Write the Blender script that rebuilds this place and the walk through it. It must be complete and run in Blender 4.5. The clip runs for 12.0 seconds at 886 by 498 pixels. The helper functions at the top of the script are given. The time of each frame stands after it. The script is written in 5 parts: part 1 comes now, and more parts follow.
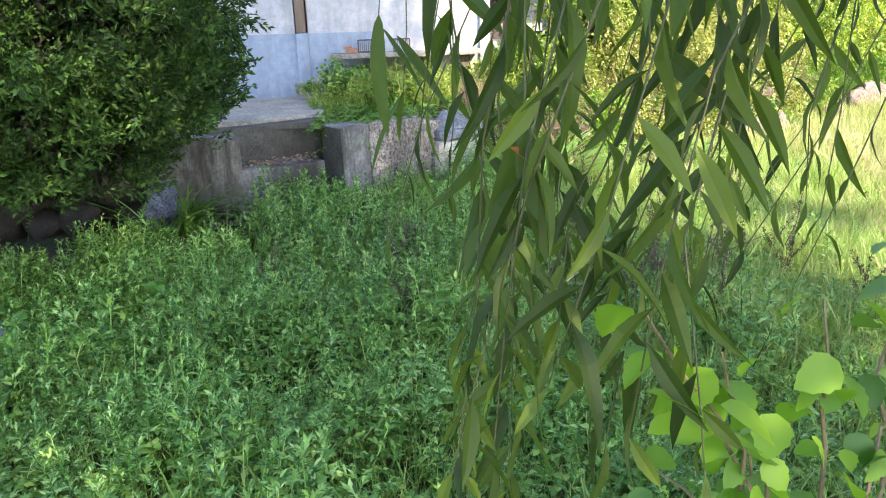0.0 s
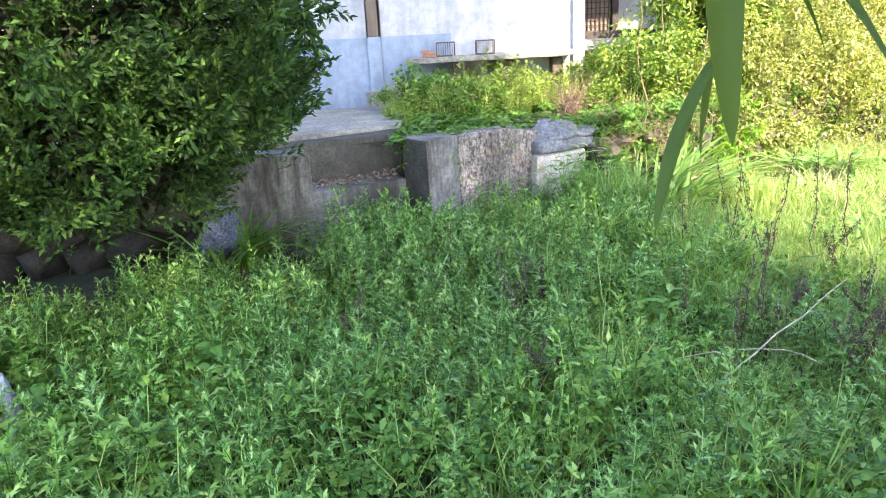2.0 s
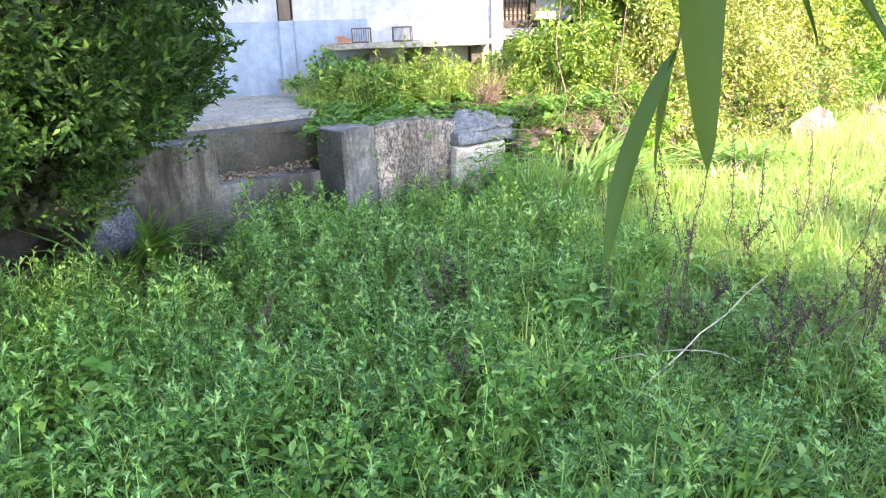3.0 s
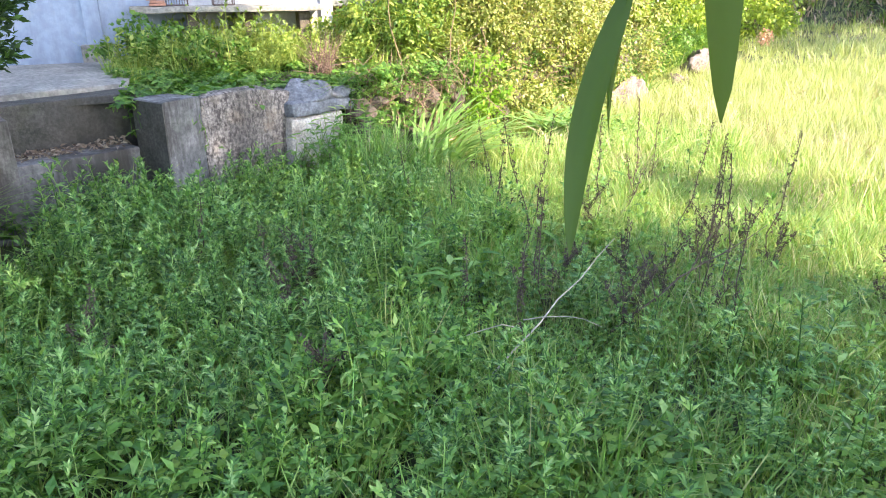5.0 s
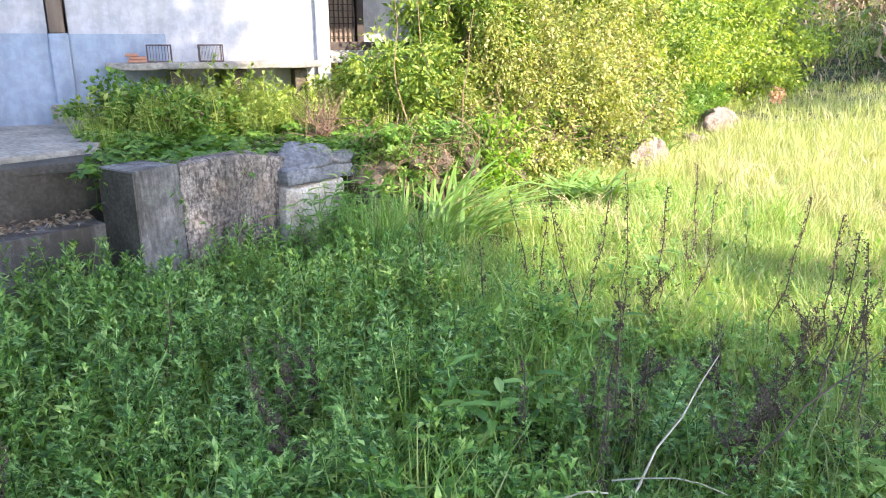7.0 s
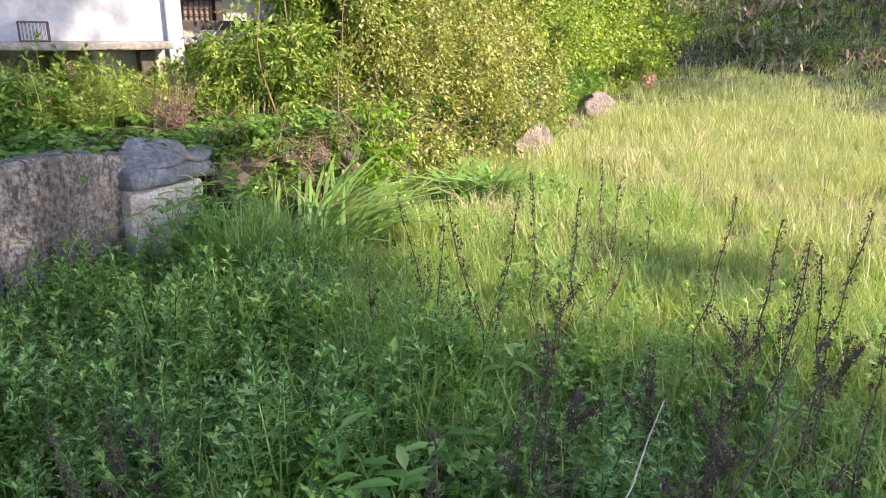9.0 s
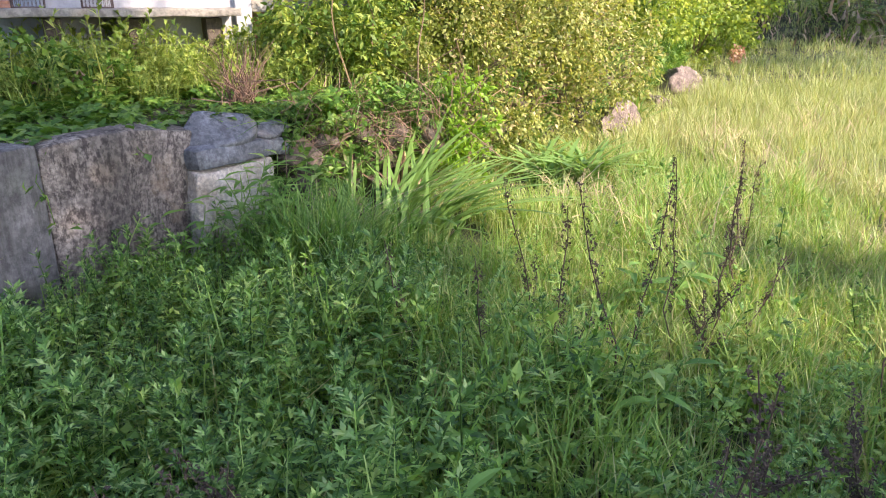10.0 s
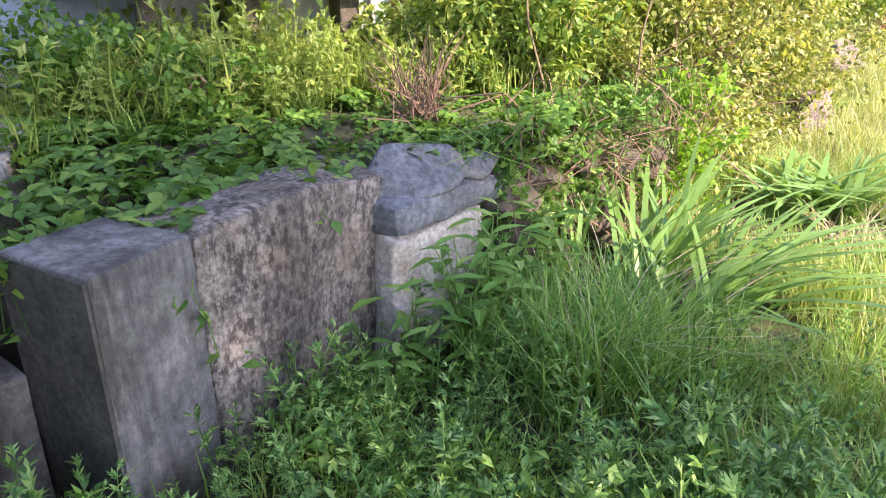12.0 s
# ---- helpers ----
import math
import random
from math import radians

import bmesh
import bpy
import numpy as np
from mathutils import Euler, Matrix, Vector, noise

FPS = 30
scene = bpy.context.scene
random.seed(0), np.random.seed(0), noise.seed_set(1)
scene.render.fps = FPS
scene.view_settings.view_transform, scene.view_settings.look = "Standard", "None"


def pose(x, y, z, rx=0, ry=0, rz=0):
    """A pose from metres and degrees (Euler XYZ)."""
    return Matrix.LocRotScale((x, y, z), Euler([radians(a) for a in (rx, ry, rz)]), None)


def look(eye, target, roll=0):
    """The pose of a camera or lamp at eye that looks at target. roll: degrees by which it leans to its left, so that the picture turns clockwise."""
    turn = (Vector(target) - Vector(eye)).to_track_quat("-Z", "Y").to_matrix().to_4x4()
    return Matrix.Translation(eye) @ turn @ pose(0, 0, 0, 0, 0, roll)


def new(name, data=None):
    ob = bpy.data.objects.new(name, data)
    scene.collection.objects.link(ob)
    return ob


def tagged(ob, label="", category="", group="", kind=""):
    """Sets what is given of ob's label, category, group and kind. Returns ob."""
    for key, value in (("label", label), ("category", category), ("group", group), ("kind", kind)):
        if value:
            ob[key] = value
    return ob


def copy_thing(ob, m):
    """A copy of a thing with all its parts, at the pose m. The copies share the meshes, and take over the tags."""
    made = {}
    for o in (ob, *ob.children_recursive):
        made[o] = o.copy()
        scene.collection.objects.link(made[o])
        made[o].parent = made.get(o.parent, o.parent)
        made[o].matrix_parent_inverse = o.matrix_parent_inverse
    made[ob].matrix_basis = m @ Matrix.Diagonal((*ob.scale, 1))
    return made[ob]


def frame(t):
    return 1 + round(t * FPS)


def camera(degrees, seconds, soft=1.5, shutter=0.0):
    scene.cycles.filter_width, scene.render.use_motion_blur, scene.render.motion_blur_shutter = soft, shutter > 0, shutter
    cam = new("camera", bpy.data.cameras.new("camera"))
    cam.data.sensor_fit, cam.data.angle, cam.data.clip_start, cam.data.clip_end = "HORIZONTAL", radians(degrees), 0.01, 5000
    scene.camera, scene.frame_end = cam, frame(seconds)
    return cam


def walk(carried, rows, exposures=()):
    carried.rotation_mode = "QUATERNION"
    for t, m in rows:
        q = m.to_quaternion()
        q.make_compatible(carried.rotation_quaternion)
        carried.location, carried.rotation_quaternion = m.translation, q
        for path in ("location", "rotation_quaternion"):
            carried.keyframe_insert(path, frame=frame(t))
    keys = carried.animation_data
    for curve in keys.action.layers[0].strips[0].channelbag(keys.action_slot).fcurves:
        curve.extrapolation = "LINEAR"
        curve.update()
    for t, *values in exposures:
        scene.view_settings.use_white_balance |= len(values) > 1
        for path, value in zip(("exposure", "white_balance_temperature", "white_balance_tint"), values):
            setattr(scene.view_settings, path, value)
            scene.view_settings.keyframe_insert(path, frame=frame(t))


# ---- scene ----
cam = camera(63.7, 12.0, 1.0)
PATH = [
    (0, (1.73, -1.384, 1.68), (1.377, 0.485, 1.06), -1.8),
    (0.5, (1.642, -1.284, 1.689), (1.284, 0.572, 1.033), -1.7),
    (1, (1.515, -1.135, 1.627), (1.096, 0.708, 0.975), -2.4),
    (1.5, (1.292, -0.784, 1.575), (0.789, 1.057, 0.975), -3.0),
    (2, (1.176, -0.455, 1.528), (0.672, 1.392, 0.95), -3.2),
    (2.5, (1.164, -0.361, 1.533), (0.739, 1.5, 0.937), -2.6),
    (3, (1.149, -0.261, 1.526), (0.864, 1.619, 0.906), -1.8),
    (3.5, (1.079, -0.185, 1.544), (0.951, 1.707, 0.906), -1.4),
    (3.7, (1.089, -0.137, 1.553), (1.014, 1.756, 0.914), -1.4),
    (5.3, (1.032, -0.087, 1.478), (1.224, 1.768, 0.755), -0.1),
    (5.5, (1.01, -0.064, 1.493), (1.195, 1.787, 0.758), -0.4),
    (6, (0.971, 0.054, 1.523), (1.11, 1.926, 0.832), -1.3),
    (6.5, (0.902, 0.417, 1.466), (1.009, 2.321, 0.864), -1.2),
    (7, (0.949, 0.71, 1.422), (1.157, 2.622, 0.872), -0.2),
    (7.5, (1.109, 0.782, 1.521), (1.491, 2.661, 0.954), 1.1),
    (7.7, (1.145, 0.779, 1.54), (1.594, 2.639, 0.959), 1.5),
    (9.3, (0.995, 1.386, 1.385), (1.529, 3.219, 0.791), 0.4),
    (9.5, (0.989, 1.456, 1.395), (1.493, 3.292, 0.784), 0.6),
    (10, (0.915, 1.795, 1.32), (1.303, 3.646, 0.67), 0.2),
    (10.5, (0.821, 2.291, 1.345), (1.11, 4.147, 0.658), -0.1),
    (11, (0.708, 2.477, 1.344), (0.961, 4.326, 0.626), -0.3),
    (11.5, (0.381, 2.918, 1.299), (0.679, 4.754, 0.566), -0.3),
    (12, (0.197, 3.307, 1.391), (0.496, 5.136, 0.639), -0.2),
]
walk(cam, [(t, look(eye, target, roll)) for t, eye, target, roll in PATH],
     [(0, 2.28, 6500, 16), (1.5, 2.5, 6500, 17), (2.5, 2.78, 6500, 17), (3.7, 2.78, 6500, 18), (5.4, 2.46, 6500, 18), (6.5, 2.5, 6500, 19), (7.7, 2.0, 6550, 21),
      (9.3, 1.72, 6650, 25), (10.5, 1.75, 6600, 26), (12, 2.1, 6550, 27)])


# ---- world and sun ----
SUN_TO = Vector((0.75, -0.66, 0.72)).normalized()
world = bpy.data.worlds.new("world")
scene.world = world
world.use_nodes = True
wn = world.node_tree
sky = wn.nodes.new("ShaderNodeTexSky")
sky.sky_type = "NISHITA"
sky.sun_disc = False
sky.sun_elevation = math.asin(SUN_TO.z)
sky.sun_rotation = math.atan2(SUN_TO.x, SUN_TO.y)
wn.links.new(sky.outputs[0], wn.nodes["Background"].inputs[0])
wn.nodes["Background"].inputs[1].default_value = 0.15
sun_data = bpy.data.lights.new("sun", "SUN")
sun_data.energy, sun_data.angle, sun_data.color = 3.5, radians(0.6), (1.0, 0.86, 0.64)
sun = new("sun", sun_data)
sun.matrix_world = look((SUN_TO * 40)[:], (0, 0, 0))

rng = np.random.default_rng(7)


# ---- materials ----
def material(name):
    m = bpy.data.materials.new(name)
    m.use_nodes = True
    nt = m.node_tree
    return m, nt, nt.nodes["Principled BSDF"]


def ramp(nt, fac, stops):
    r = nt.nodes.new("ShaderNodeValToRGB")
    el = r.color_ramp.elements
    while len(el) < len(stops):
        el.new(0.5)
    for e, (p, c) in zip(el, stops):
        e.position, e.color = p, (*c, 1)
    nt.links.new(fac, r.inputs[0])
    return r.outputs[0]


def tex_noise(nt, scale, detail=5.0, stretch=(1, 1, 1), rough=0.6):
    tc = nt.nodes.new("ShaderNodeTexCoord")
    mp = nt.nodes.new("ShaderNodeMapping")
    mp.inputs["Scale"].default_value = stretch
    n = nt.nodes.new("ShaderNodeTexNoise")
    n.inputs["Scale"].default_value, n.inputs["Detail"].default_value = scale, detail
    n.inputs["Roughness"].default_value = rough
    nt.links.new(tc.outputs["Object"], mp.inputs[0])
    nt.links.new(mp.outputs[0], n.inputs[0])
    return n.outputs[0]


def mix(nt, fac, a, b, mode="MIX"):
    m = nt.nodes.new("ShaderNodeMix")
    m.data_type, m.blend_type = "RGBA", mode
    for sock, v in ((m.inputs[0], fac), (m.inputs[6], a), (m.inputs[7], b)):
        if isinstance(v, (int, float)):
            sock.default_value = v
        elif isinstance(v, tuple):
            sock.default_value = (*v, 1)
        else:
            nt.links.new(v, sock)
    return m.outputs[2]


def bump(nt, b, height, strength, distance):
    n = nt.nodes.new("ShaderNodeBump")
    n.inputs["Strength"].default_value, n.inputs["Distance"].default_value = strength, distance
    nt.links.new(height, n.inputs["Height"])
    nt.links.new(n.outputs[0], b.inputs["Normal"])


def leaf_material(name, stops, through_light=0.35, rough=0.45, patch=0.45):
    """Leaves: each one takes its own shade, with larger patches of growth over them."""
    m, nt, b = material(name)
    geo = nt.nodes.new("ShaderNodeNewGeometry")
    col = ramp(nt, geo.outputs["Random Per Island"], stops)
    big = ramp(nt, tex_noise(nt, 1.3, 3), [(0.3, (0.62, 0.68, 0.6)), (0.7, (1.25, 1.2, 1.05))])
    col = mix(nt, patch, col, mix(nt, 1.0, col, big, "MULTIPLY"))
    nt.links.new(col, b.inputs["Base Color"])
    b.inputs["Roughness"].default_value = rough
    b.inputs["Specular IOR Level"].default_value = 0.45
    tr = nt.nodes.new("ShaderNodeBsdfTranslucent")
    nt.links.new(mix(nt, 1.0, col, (1.25, 1.2, 0.55), "MULTIPLY"), tr.inputs[0])
    ms = nt.nodes.new("ShaderNodeMixShader")
    ms.inputs[0].default_value = through_light
    out = nt.nodes["Material Output"]
    nt.links.new(b.outputs[0], ms.inputs[1])
    nt.links.new(tr.outputs[0], ms.inputs[2])
    nt.links.new(ms.outputs[0], out.inputs[0])
    return m


def rock_material(name, dark, light, scale=6.0, streak=0.0, lichen=(0.3, 0.32, 0.27), pits=(0.7, 1.15), relief=0.7, flecks=0.0):
    m, nt, b = material(name)
    base = ramp(nt, tex_noise(nt, scale, 8, rough=0.7), [(0.3, dark), (0.68, light)])
    fine = ramp(nt, tex_noise(nt, scale * 9, 6), [(0.42, (pits[0],) * 3), (0.58, (pits[1], pits[1], pits[1] * 0.97))])
    col = mix(nt, 0.8, base, mix(nt, 1.0, base, fine, "MULTIPLY"))
    if streak:
        s = ramp(nt, tex_noise(nt, 5, 7, (1, 1, 0.16), 0.7), [(0.42, (0, 0, 0)), (0.6, (1, 1, 1))])
        sc = nt.nodes.new("ShaderNodeMath")
        sc.operation = "MULTIPLY"
        sc.inputs[1].default_value = streak
        nt.links.new(s, sc.inputs[0])
        col = mix(nt, sc.outputs[0], col, (0.075, 0.07, 0.062))
    if flecks:
        f = ramp(nt, tex_noise(nt, 30, 6, (1, 1, 0.55), 0.75), [(0.5, (0, 0, 0)), (0.58, (1, 1, 1))])
        fm = nt.nodes.new("ShaderNodeMath")
        fm.operation = "MULTIPLY"
        fm.inputs[1].default_value = flecks
        nt.links.new(f, fm.inputs[0])
        col = mix(nt, fm.outputs[0], col, (0.05, 0.043, 0.042))
    l = ramp(nt, tex_noise(nt, 3.1, 6, rough=0.75), [(0.55, (0, 0, 0)), (0.72, (0.6, 0.6, 0.6))])
    col = mix(nt, l, col, lichen)
    nt.links.new(col, b.inputs["Base Color"])
    b.inputs["Roughness"].default_value = 0.92
    b.inputs["Specular IOR Level"].default_value = 0.2
    bump(nt, b, tex_noise(nt, scale * 6, 8, rough=0.75), relief, 0.02)
    return m


def plain_material(name, a, c, scale=8.0, rough=0.7, metal=0.0, stretch=(1, 1, 1), bumpy=0.2):
    m, nt, b = material(name)
    n = tex_noise(nt, scale, 6, stretch, 0.65)
    nt.links.new(ramp(nt, n, [(0.3, a), (0.7, c)]), b.inputs["Base Color"])
    b.inputs["Roughness"].default_value, b.inputs["Metallic"].default_value = rough, metal
    bump(nt, b, n, bumpy, 0.01)
    return m


M_SOIL = plain_material("soil", (0.02, 0.028, 0.012), (0.07, 0.075, 0.03), 5, 0.95, bumpy=0.8)
M_TERRACE = plain_material("terrace_soil", (0.03, 0.035, 0.016), (0.09, 0.08, 0.045), 5, 0.95, bumpy=0.8)
M_CONCRETE = rock_material("weathered_concrete", (0.11, 0.108, 0.108), (0.36, 0.35, 0.34), 4.0, 0.95, pits=(0.8, 1.12), flecks=0.3)
M_ROUGHCAST = rock_material("roughcast", (0.2, 0.175, 0.16), (0.5, 0.44, 0.39), 5.0, 0.6, (0.46, 0.36, 0.26), (0.5, 1.3), 1.0, 0.75)
M_SIDE = rock_material("dark_olive_concrete", (0.06, 0.06, 0.052), (0.15, 0.145, 0.13), 5.0, 0.5, (0.1, 0.11, 0.07))
M_SLAB = rock_material("terrace_concrete", (0.2, 0.195, 0.18), (0.38, 0.37, 0.34), 3.0)
M_STONE = rock_material("grey_stone", (0.13, 0.14, 0.16), (0.3, 0.32, 0.35), 5.0, 0.3, (0.36, 0.31, 0.27), flecks=0.3)
M_PALE = rock_material("limewashed_sunlit_stone", (0.5, 0.41, 0.33), (0.8, 0.77, 0.73), 6.0, 0.15, (0.6, 0.42, 0.3), flecks=0.12)
M_PALEBOULDER = rock_material("pale_blue_grey_stone", (0.27, 0.3, 0.35), (0.45, 0.48, 0.53), 4.0)
M_SHADEDROCK = rock_material("cedar_shaded_rock", (0.025, 0.022, 0.018), (0.085, 0.072, 0.058), 6.0, 0.3, (0.05, 0.055, 0.03))
M_BROWNROCK = rock_material("brown_rock", (0.075, 0.062, 0.052), (0.2, 0.165, 0.138), 6.0, 0.4, (0.15, 0.14, 0.1), flecks=0.4)
M_PINKROCK = rock_material("pinkish_rock", (0.15, 0.12, 0.11), (0.4, 0.33, 0.3), 7.0, 0.5, (0.25, 0.22, 0.17), (0.6, 1.25), 1.0, 0.5)
M_BLUESTONE = rock_material("blue_grey_stone", (0.035, 0.037, 0.05), (0.24, 0.26, 0.33), 7.0, pits=(0.5, 1.5), relief=1.0)
M_BARK = rock_material("bark", (0.045, 0.035, 0.028), (0.15, 0.115, 0.09), 12.0, 0.4)
M_TWIG = plain_material("twig", (0.14, 0.1, 0.06), (0.26, 0.19, 0.11), 20, 0.8)
M_GREENTWIG = plain_material("green_twig", (0.05, 0.055, 0.02), (0.12, 0.12, 0.05), 20, 0.6)
M_PALETWIG = plain_material("bleached_twig", (0.36, 0.31, 0.23), (0.55, 0.48, 0.36), 20, 0.8)
M_DEAD = plain_material("dead_weed", (0.055, 0.04, 0.026), (0.14, 0.1, 0.07), 25, 0.95)
M_STRAW = plain_material("straw", (0.4, 0.3, 0.18), (0.62, 0.5, 0.33), 15, 0.8)
M_BROWNDEAD = plain_material("brown_dead_twigs", (0.12, 0.075, 0.055), (0.28, 0.18, 0.13), 15, 0.85)
M_DRYBANK = plain_material("dry_bank_litter", (0.22, 0.15, 0.1), (0.5, 0.37, 0.25), 3, 0.9)
M_LITTER = leaf_material("dry_leaves", [(0.0, (0.1, 0.075, 0.06)), (0.6, (0.28, 0.22, 0.18)), (1.0, (0.45, 0.4, 0.34))], 0.1, 0.7)
M_BLUEWALL = rock_material("pale_blue_paint", (0.27, 0.35, 0.47), (0.37, 0.44, 0.55), 1.5, 0.2, (0.36, 0.39, 0.43), (0.9, 1.06), 0.25)
M_WHITEWALL = rock_material("whitewash", (0.4, 0.43, 0.49), (0.6, 0.61, 0.64), 1.6, 0.22, (0.44, 0.43, 0.42), (0.88, 1.06), 0.25)
M_WOOD = plain_material("old_timber", (0.09, 0.065, 0.05), (0.22, 0.17, 0.13), 9, 0.75, 0, (1, 1, 0.12))
M_DARKWOOD = plain_material("dark_timber", (0.02, 0.015, 0.013), (0.06, 0.045, 0.04), 9, 0.6)
M_PAPER = plain_material("door_paper", (0.16, 0.12, 0.1), (0.3, 0.24, 0.2), 3, 0.9)
M_TILE = plain_material("roof_tile", (0.08, 0.085, 0.09), (0.16, 0.16, 0.17), 6, 0.6)
M_TERRACOTTA = plain_material("terracotta", (0.3, 0.13, 0.08), (0.5, 0.27, 0.18), 12, 0.8)
M_WIRE = plain_material("rusty_wire", (0.07, 0.05, 0.045), (0.17, 0.13, 0.12), 30, 0.6, 0.5)

M_WEED = leaf_material("weed_leaves", [(0.0, (0.03, 0.09, 0.014)), (0.35, (0.1, 0.24, 0.04)), (0.75, (0.25, 0.45, 0.09)), (1.0, (0.46, 0.62, 0.2))], 0.35, 0.4)
M_MUGWORT = leaf_material("mugwort_leaves", [(0.0, (0.035, 0.1, 0.022)), (0.35, (0.12, 0.27, 0.06)), (0.75, (0.27, 0.48, 0.13)), (1.0, (0.47, 0.62, 0.25))], 0.35, 0.4)
M_CLOVER = leaf_material("clover_leaves", [(0.0, (0.06, 0.16, 0.02)), (0.5, (0.16, 0.32, 0.05)), (1.0, (0.34, 0.48, 0.1))])
# Lighter copy of the weed leaves; terrace sunlight is put into the colour.
M_TERRACEWEED = leaf_material("sunlit_weed_leaves", [(0.0, (0.13, 0.22, 0.045)), (0.5, (0.26, 0.38, 0.085)), (1.0, (0.46, 0.52, 0.17))], 0.4)
M_GRASS = leaf_material("grass_blades", [(0.0, (0.12, 0.26, 0.045)), (0.55, (0.25, 0.43, 0.085)), (0.9, (0.4, 0.52, 0.15)), (1.0, (0.55, 0.49, 0.24))])
M_TUSSOCK = leaf_material("tussock_blades", [(0.0, (0.09, 0.22, 0.035)), (0.6, (0.21, 0.4, 0.08)), (1.0, (0.4, 0.53, 0.17))])
M_MEADOW = leaf_material("meadow_grass", [(0.0, (0.26, 0.35, 0.13)), (0.5, (0.39, 0.46, 0.19)), (0.9, (0.5, 0.53, 0.27)), (1.0, (0.64, 0.58, 0.41))], 0.35, 0.5, 0.4)
M_VINE = leaf_material("vine_leaves", [(0.0, (0.05, 0.14, 0.022)), (0.5, (0.11, 0.25, 0.04)), (1.0, (0.22, 0.36, 0.07))])
M_CEDAR = leaf_material("cedar_scales", [(0.0, (0.012, 0.036, 0.007)), (0.6, (0.034, 0.088, 0.014)), (0.95, (0.07, 0.155, 0.023)), (1.0, (0.14, 0.24, 0.04))], 0.22, 0.7, 0.85)
# dark needles that stand in for shade within the crown
M_CEDARSHADE = leaf_material("inner_shade_needles", [(0.0, (0.01, 0.017, 0.006)), (1.0, (0.03, 0.036, 0.015))], 0.05, 0.9)
M_IRIS = leaf_material("iris_leaves", [(0.0, (0.1, 0.22, 0.05)), (0.6, (0.2, 0.36, 0.1)), (1.0, (0.38, 0.48, 0.2))], 0.3, 0.4)
M_WILLOW = leaf_material("lance_leaves", [(0.0, (0.032, 0.06, 0.01)), (0.6, (0.08, 0.13, 0.018)), (0.93, (0.14, 0.2, 0.03)), (1.0, (0.3, 0.15, 0.06))], 0.45, 0.6)
M_LIME = leaf_material("lime_leaves", [(0.0, (0.15, 0.32, 0.03)), (1.0, (0.3, 0.5, 0.05))], 0.5, 0.45)
M_OLIVE = leaf_material("olive_yellow_leaves", [(0.0, (0.1, 0.135, 0.035)), (0.35, (0.25, 0.31, 0.08)), (0.85, (0.44, 0.47, 0.16)), (1.0, (0.54, 0.44, 0.29))], 0.4)
M_SHRUB = leaf_material("shrub_leaves", [(0.0, (0.07, 0.15, 0.03)), (0.5, (0.2, 0.32, 0.065)), (1.0, (0.42, 0.49, 0.12))], 0.42)
M_BRIGHT = leaf_material("bright_shrub_leaves", [(0.0, (0.13, 0.22, 0.04)), (0.5, (0.28, 0.41, 0.07)), (1.0, (0.46, 0.54, 0.12))], 0.45)
M_WOODS = leaf_material("woodland_leaves", [(0.0, (0.07, 0.13, 0.025)), (0.5, (0.15, 0.24, 0.05)), (1.0, (0.3, 0.37, 0.09))], 0.4)
M_ORANGE = leaf_material("withered_leaf", [(0.0, (0.4, 0.13, 0.03)), (1.0, (0.45, 0.17, 0.05))], 0.3)
M_PETAL = leaf_material("pink_petals", [(0.0, (0.6, 0.3, 0.25)), (1.0, (0.75, 0.5, 0.42))], 0.3)


# ---- building blocks ----
BASE = {}


def mesh_data(name, verts, faces, mat, smooth=False):
    """A mesh from an array of points and one of faces, all with as many corners."""
    verts = np.asarray(verts, np.float32)
    faces = np.asarray(faces, np.int32)
    n, k = faces.shape
    me = bpy.data.meshes.new(name)
    me.vertices.add(len(verts))
    me.vertices.foreach_set("co", verts.ravel())
    me.loops.add(n * k)
    me.loops.foreach_set("vertex_index", faces.ravel())
    me.polygons.add(n)
    me.polygons.foreach_set("loop_start", np.arange(0, n * k, k, dtype=np.int32))
    me.polygons.foreach_set("loop_total", np.full(n, k, np.int32))
    me.polygons.foreach_set("use_smooth", np.full(n, smooth))
    me.materials.append(mat)
    me.update(calc_edges=True)
    return me


def thing(name, base, label, category, group="", kind=""):
    ob = new(name)
    ob.location = base
    ob.empty_display_size = 0.1
    BASE[ob] = np.array(base, float)
    return tagged(ob, label, category, group, kind)


def part(name, geo, mat, parent=None, label="", smooth=False):
    """One mesh from (points, faces) or a bmesh, given in the world, under its thing."""
    off = BASE[parent] if parent else np.zeros(3)
    if isinstance(geo, bmesh.types.BMesh):
        bmesh.ops.translate(geo, vec=Vector(-off), verts=geo.verts)
        me = bpy.data.meshes.new(name)
        geo.to_mesh(me)
        geo.free()
        me.materials.append(mat)
        if smooth:
            me.polygons.foreach_set("use_smooth", [True] * len(me.polygons))
    else:
        me = mesh_data(name, np.asarray(geo[0]) - off, geo[1], mat, smooth)
    ob = new(name, me)
    if parent:
        ob.parent = parent
    BASE[ob] = off
    if label:
        ob["label"] = label
    return ob


def join(geos):
    vs, fs, n = [], [], 0
    for v, f in geos:
        vs.append(np.asarray(v, float))
        fs.append(np.asarray(f) + n)
        n += len(v)
    return np.concatenate(vs), np.concatenate(fs)


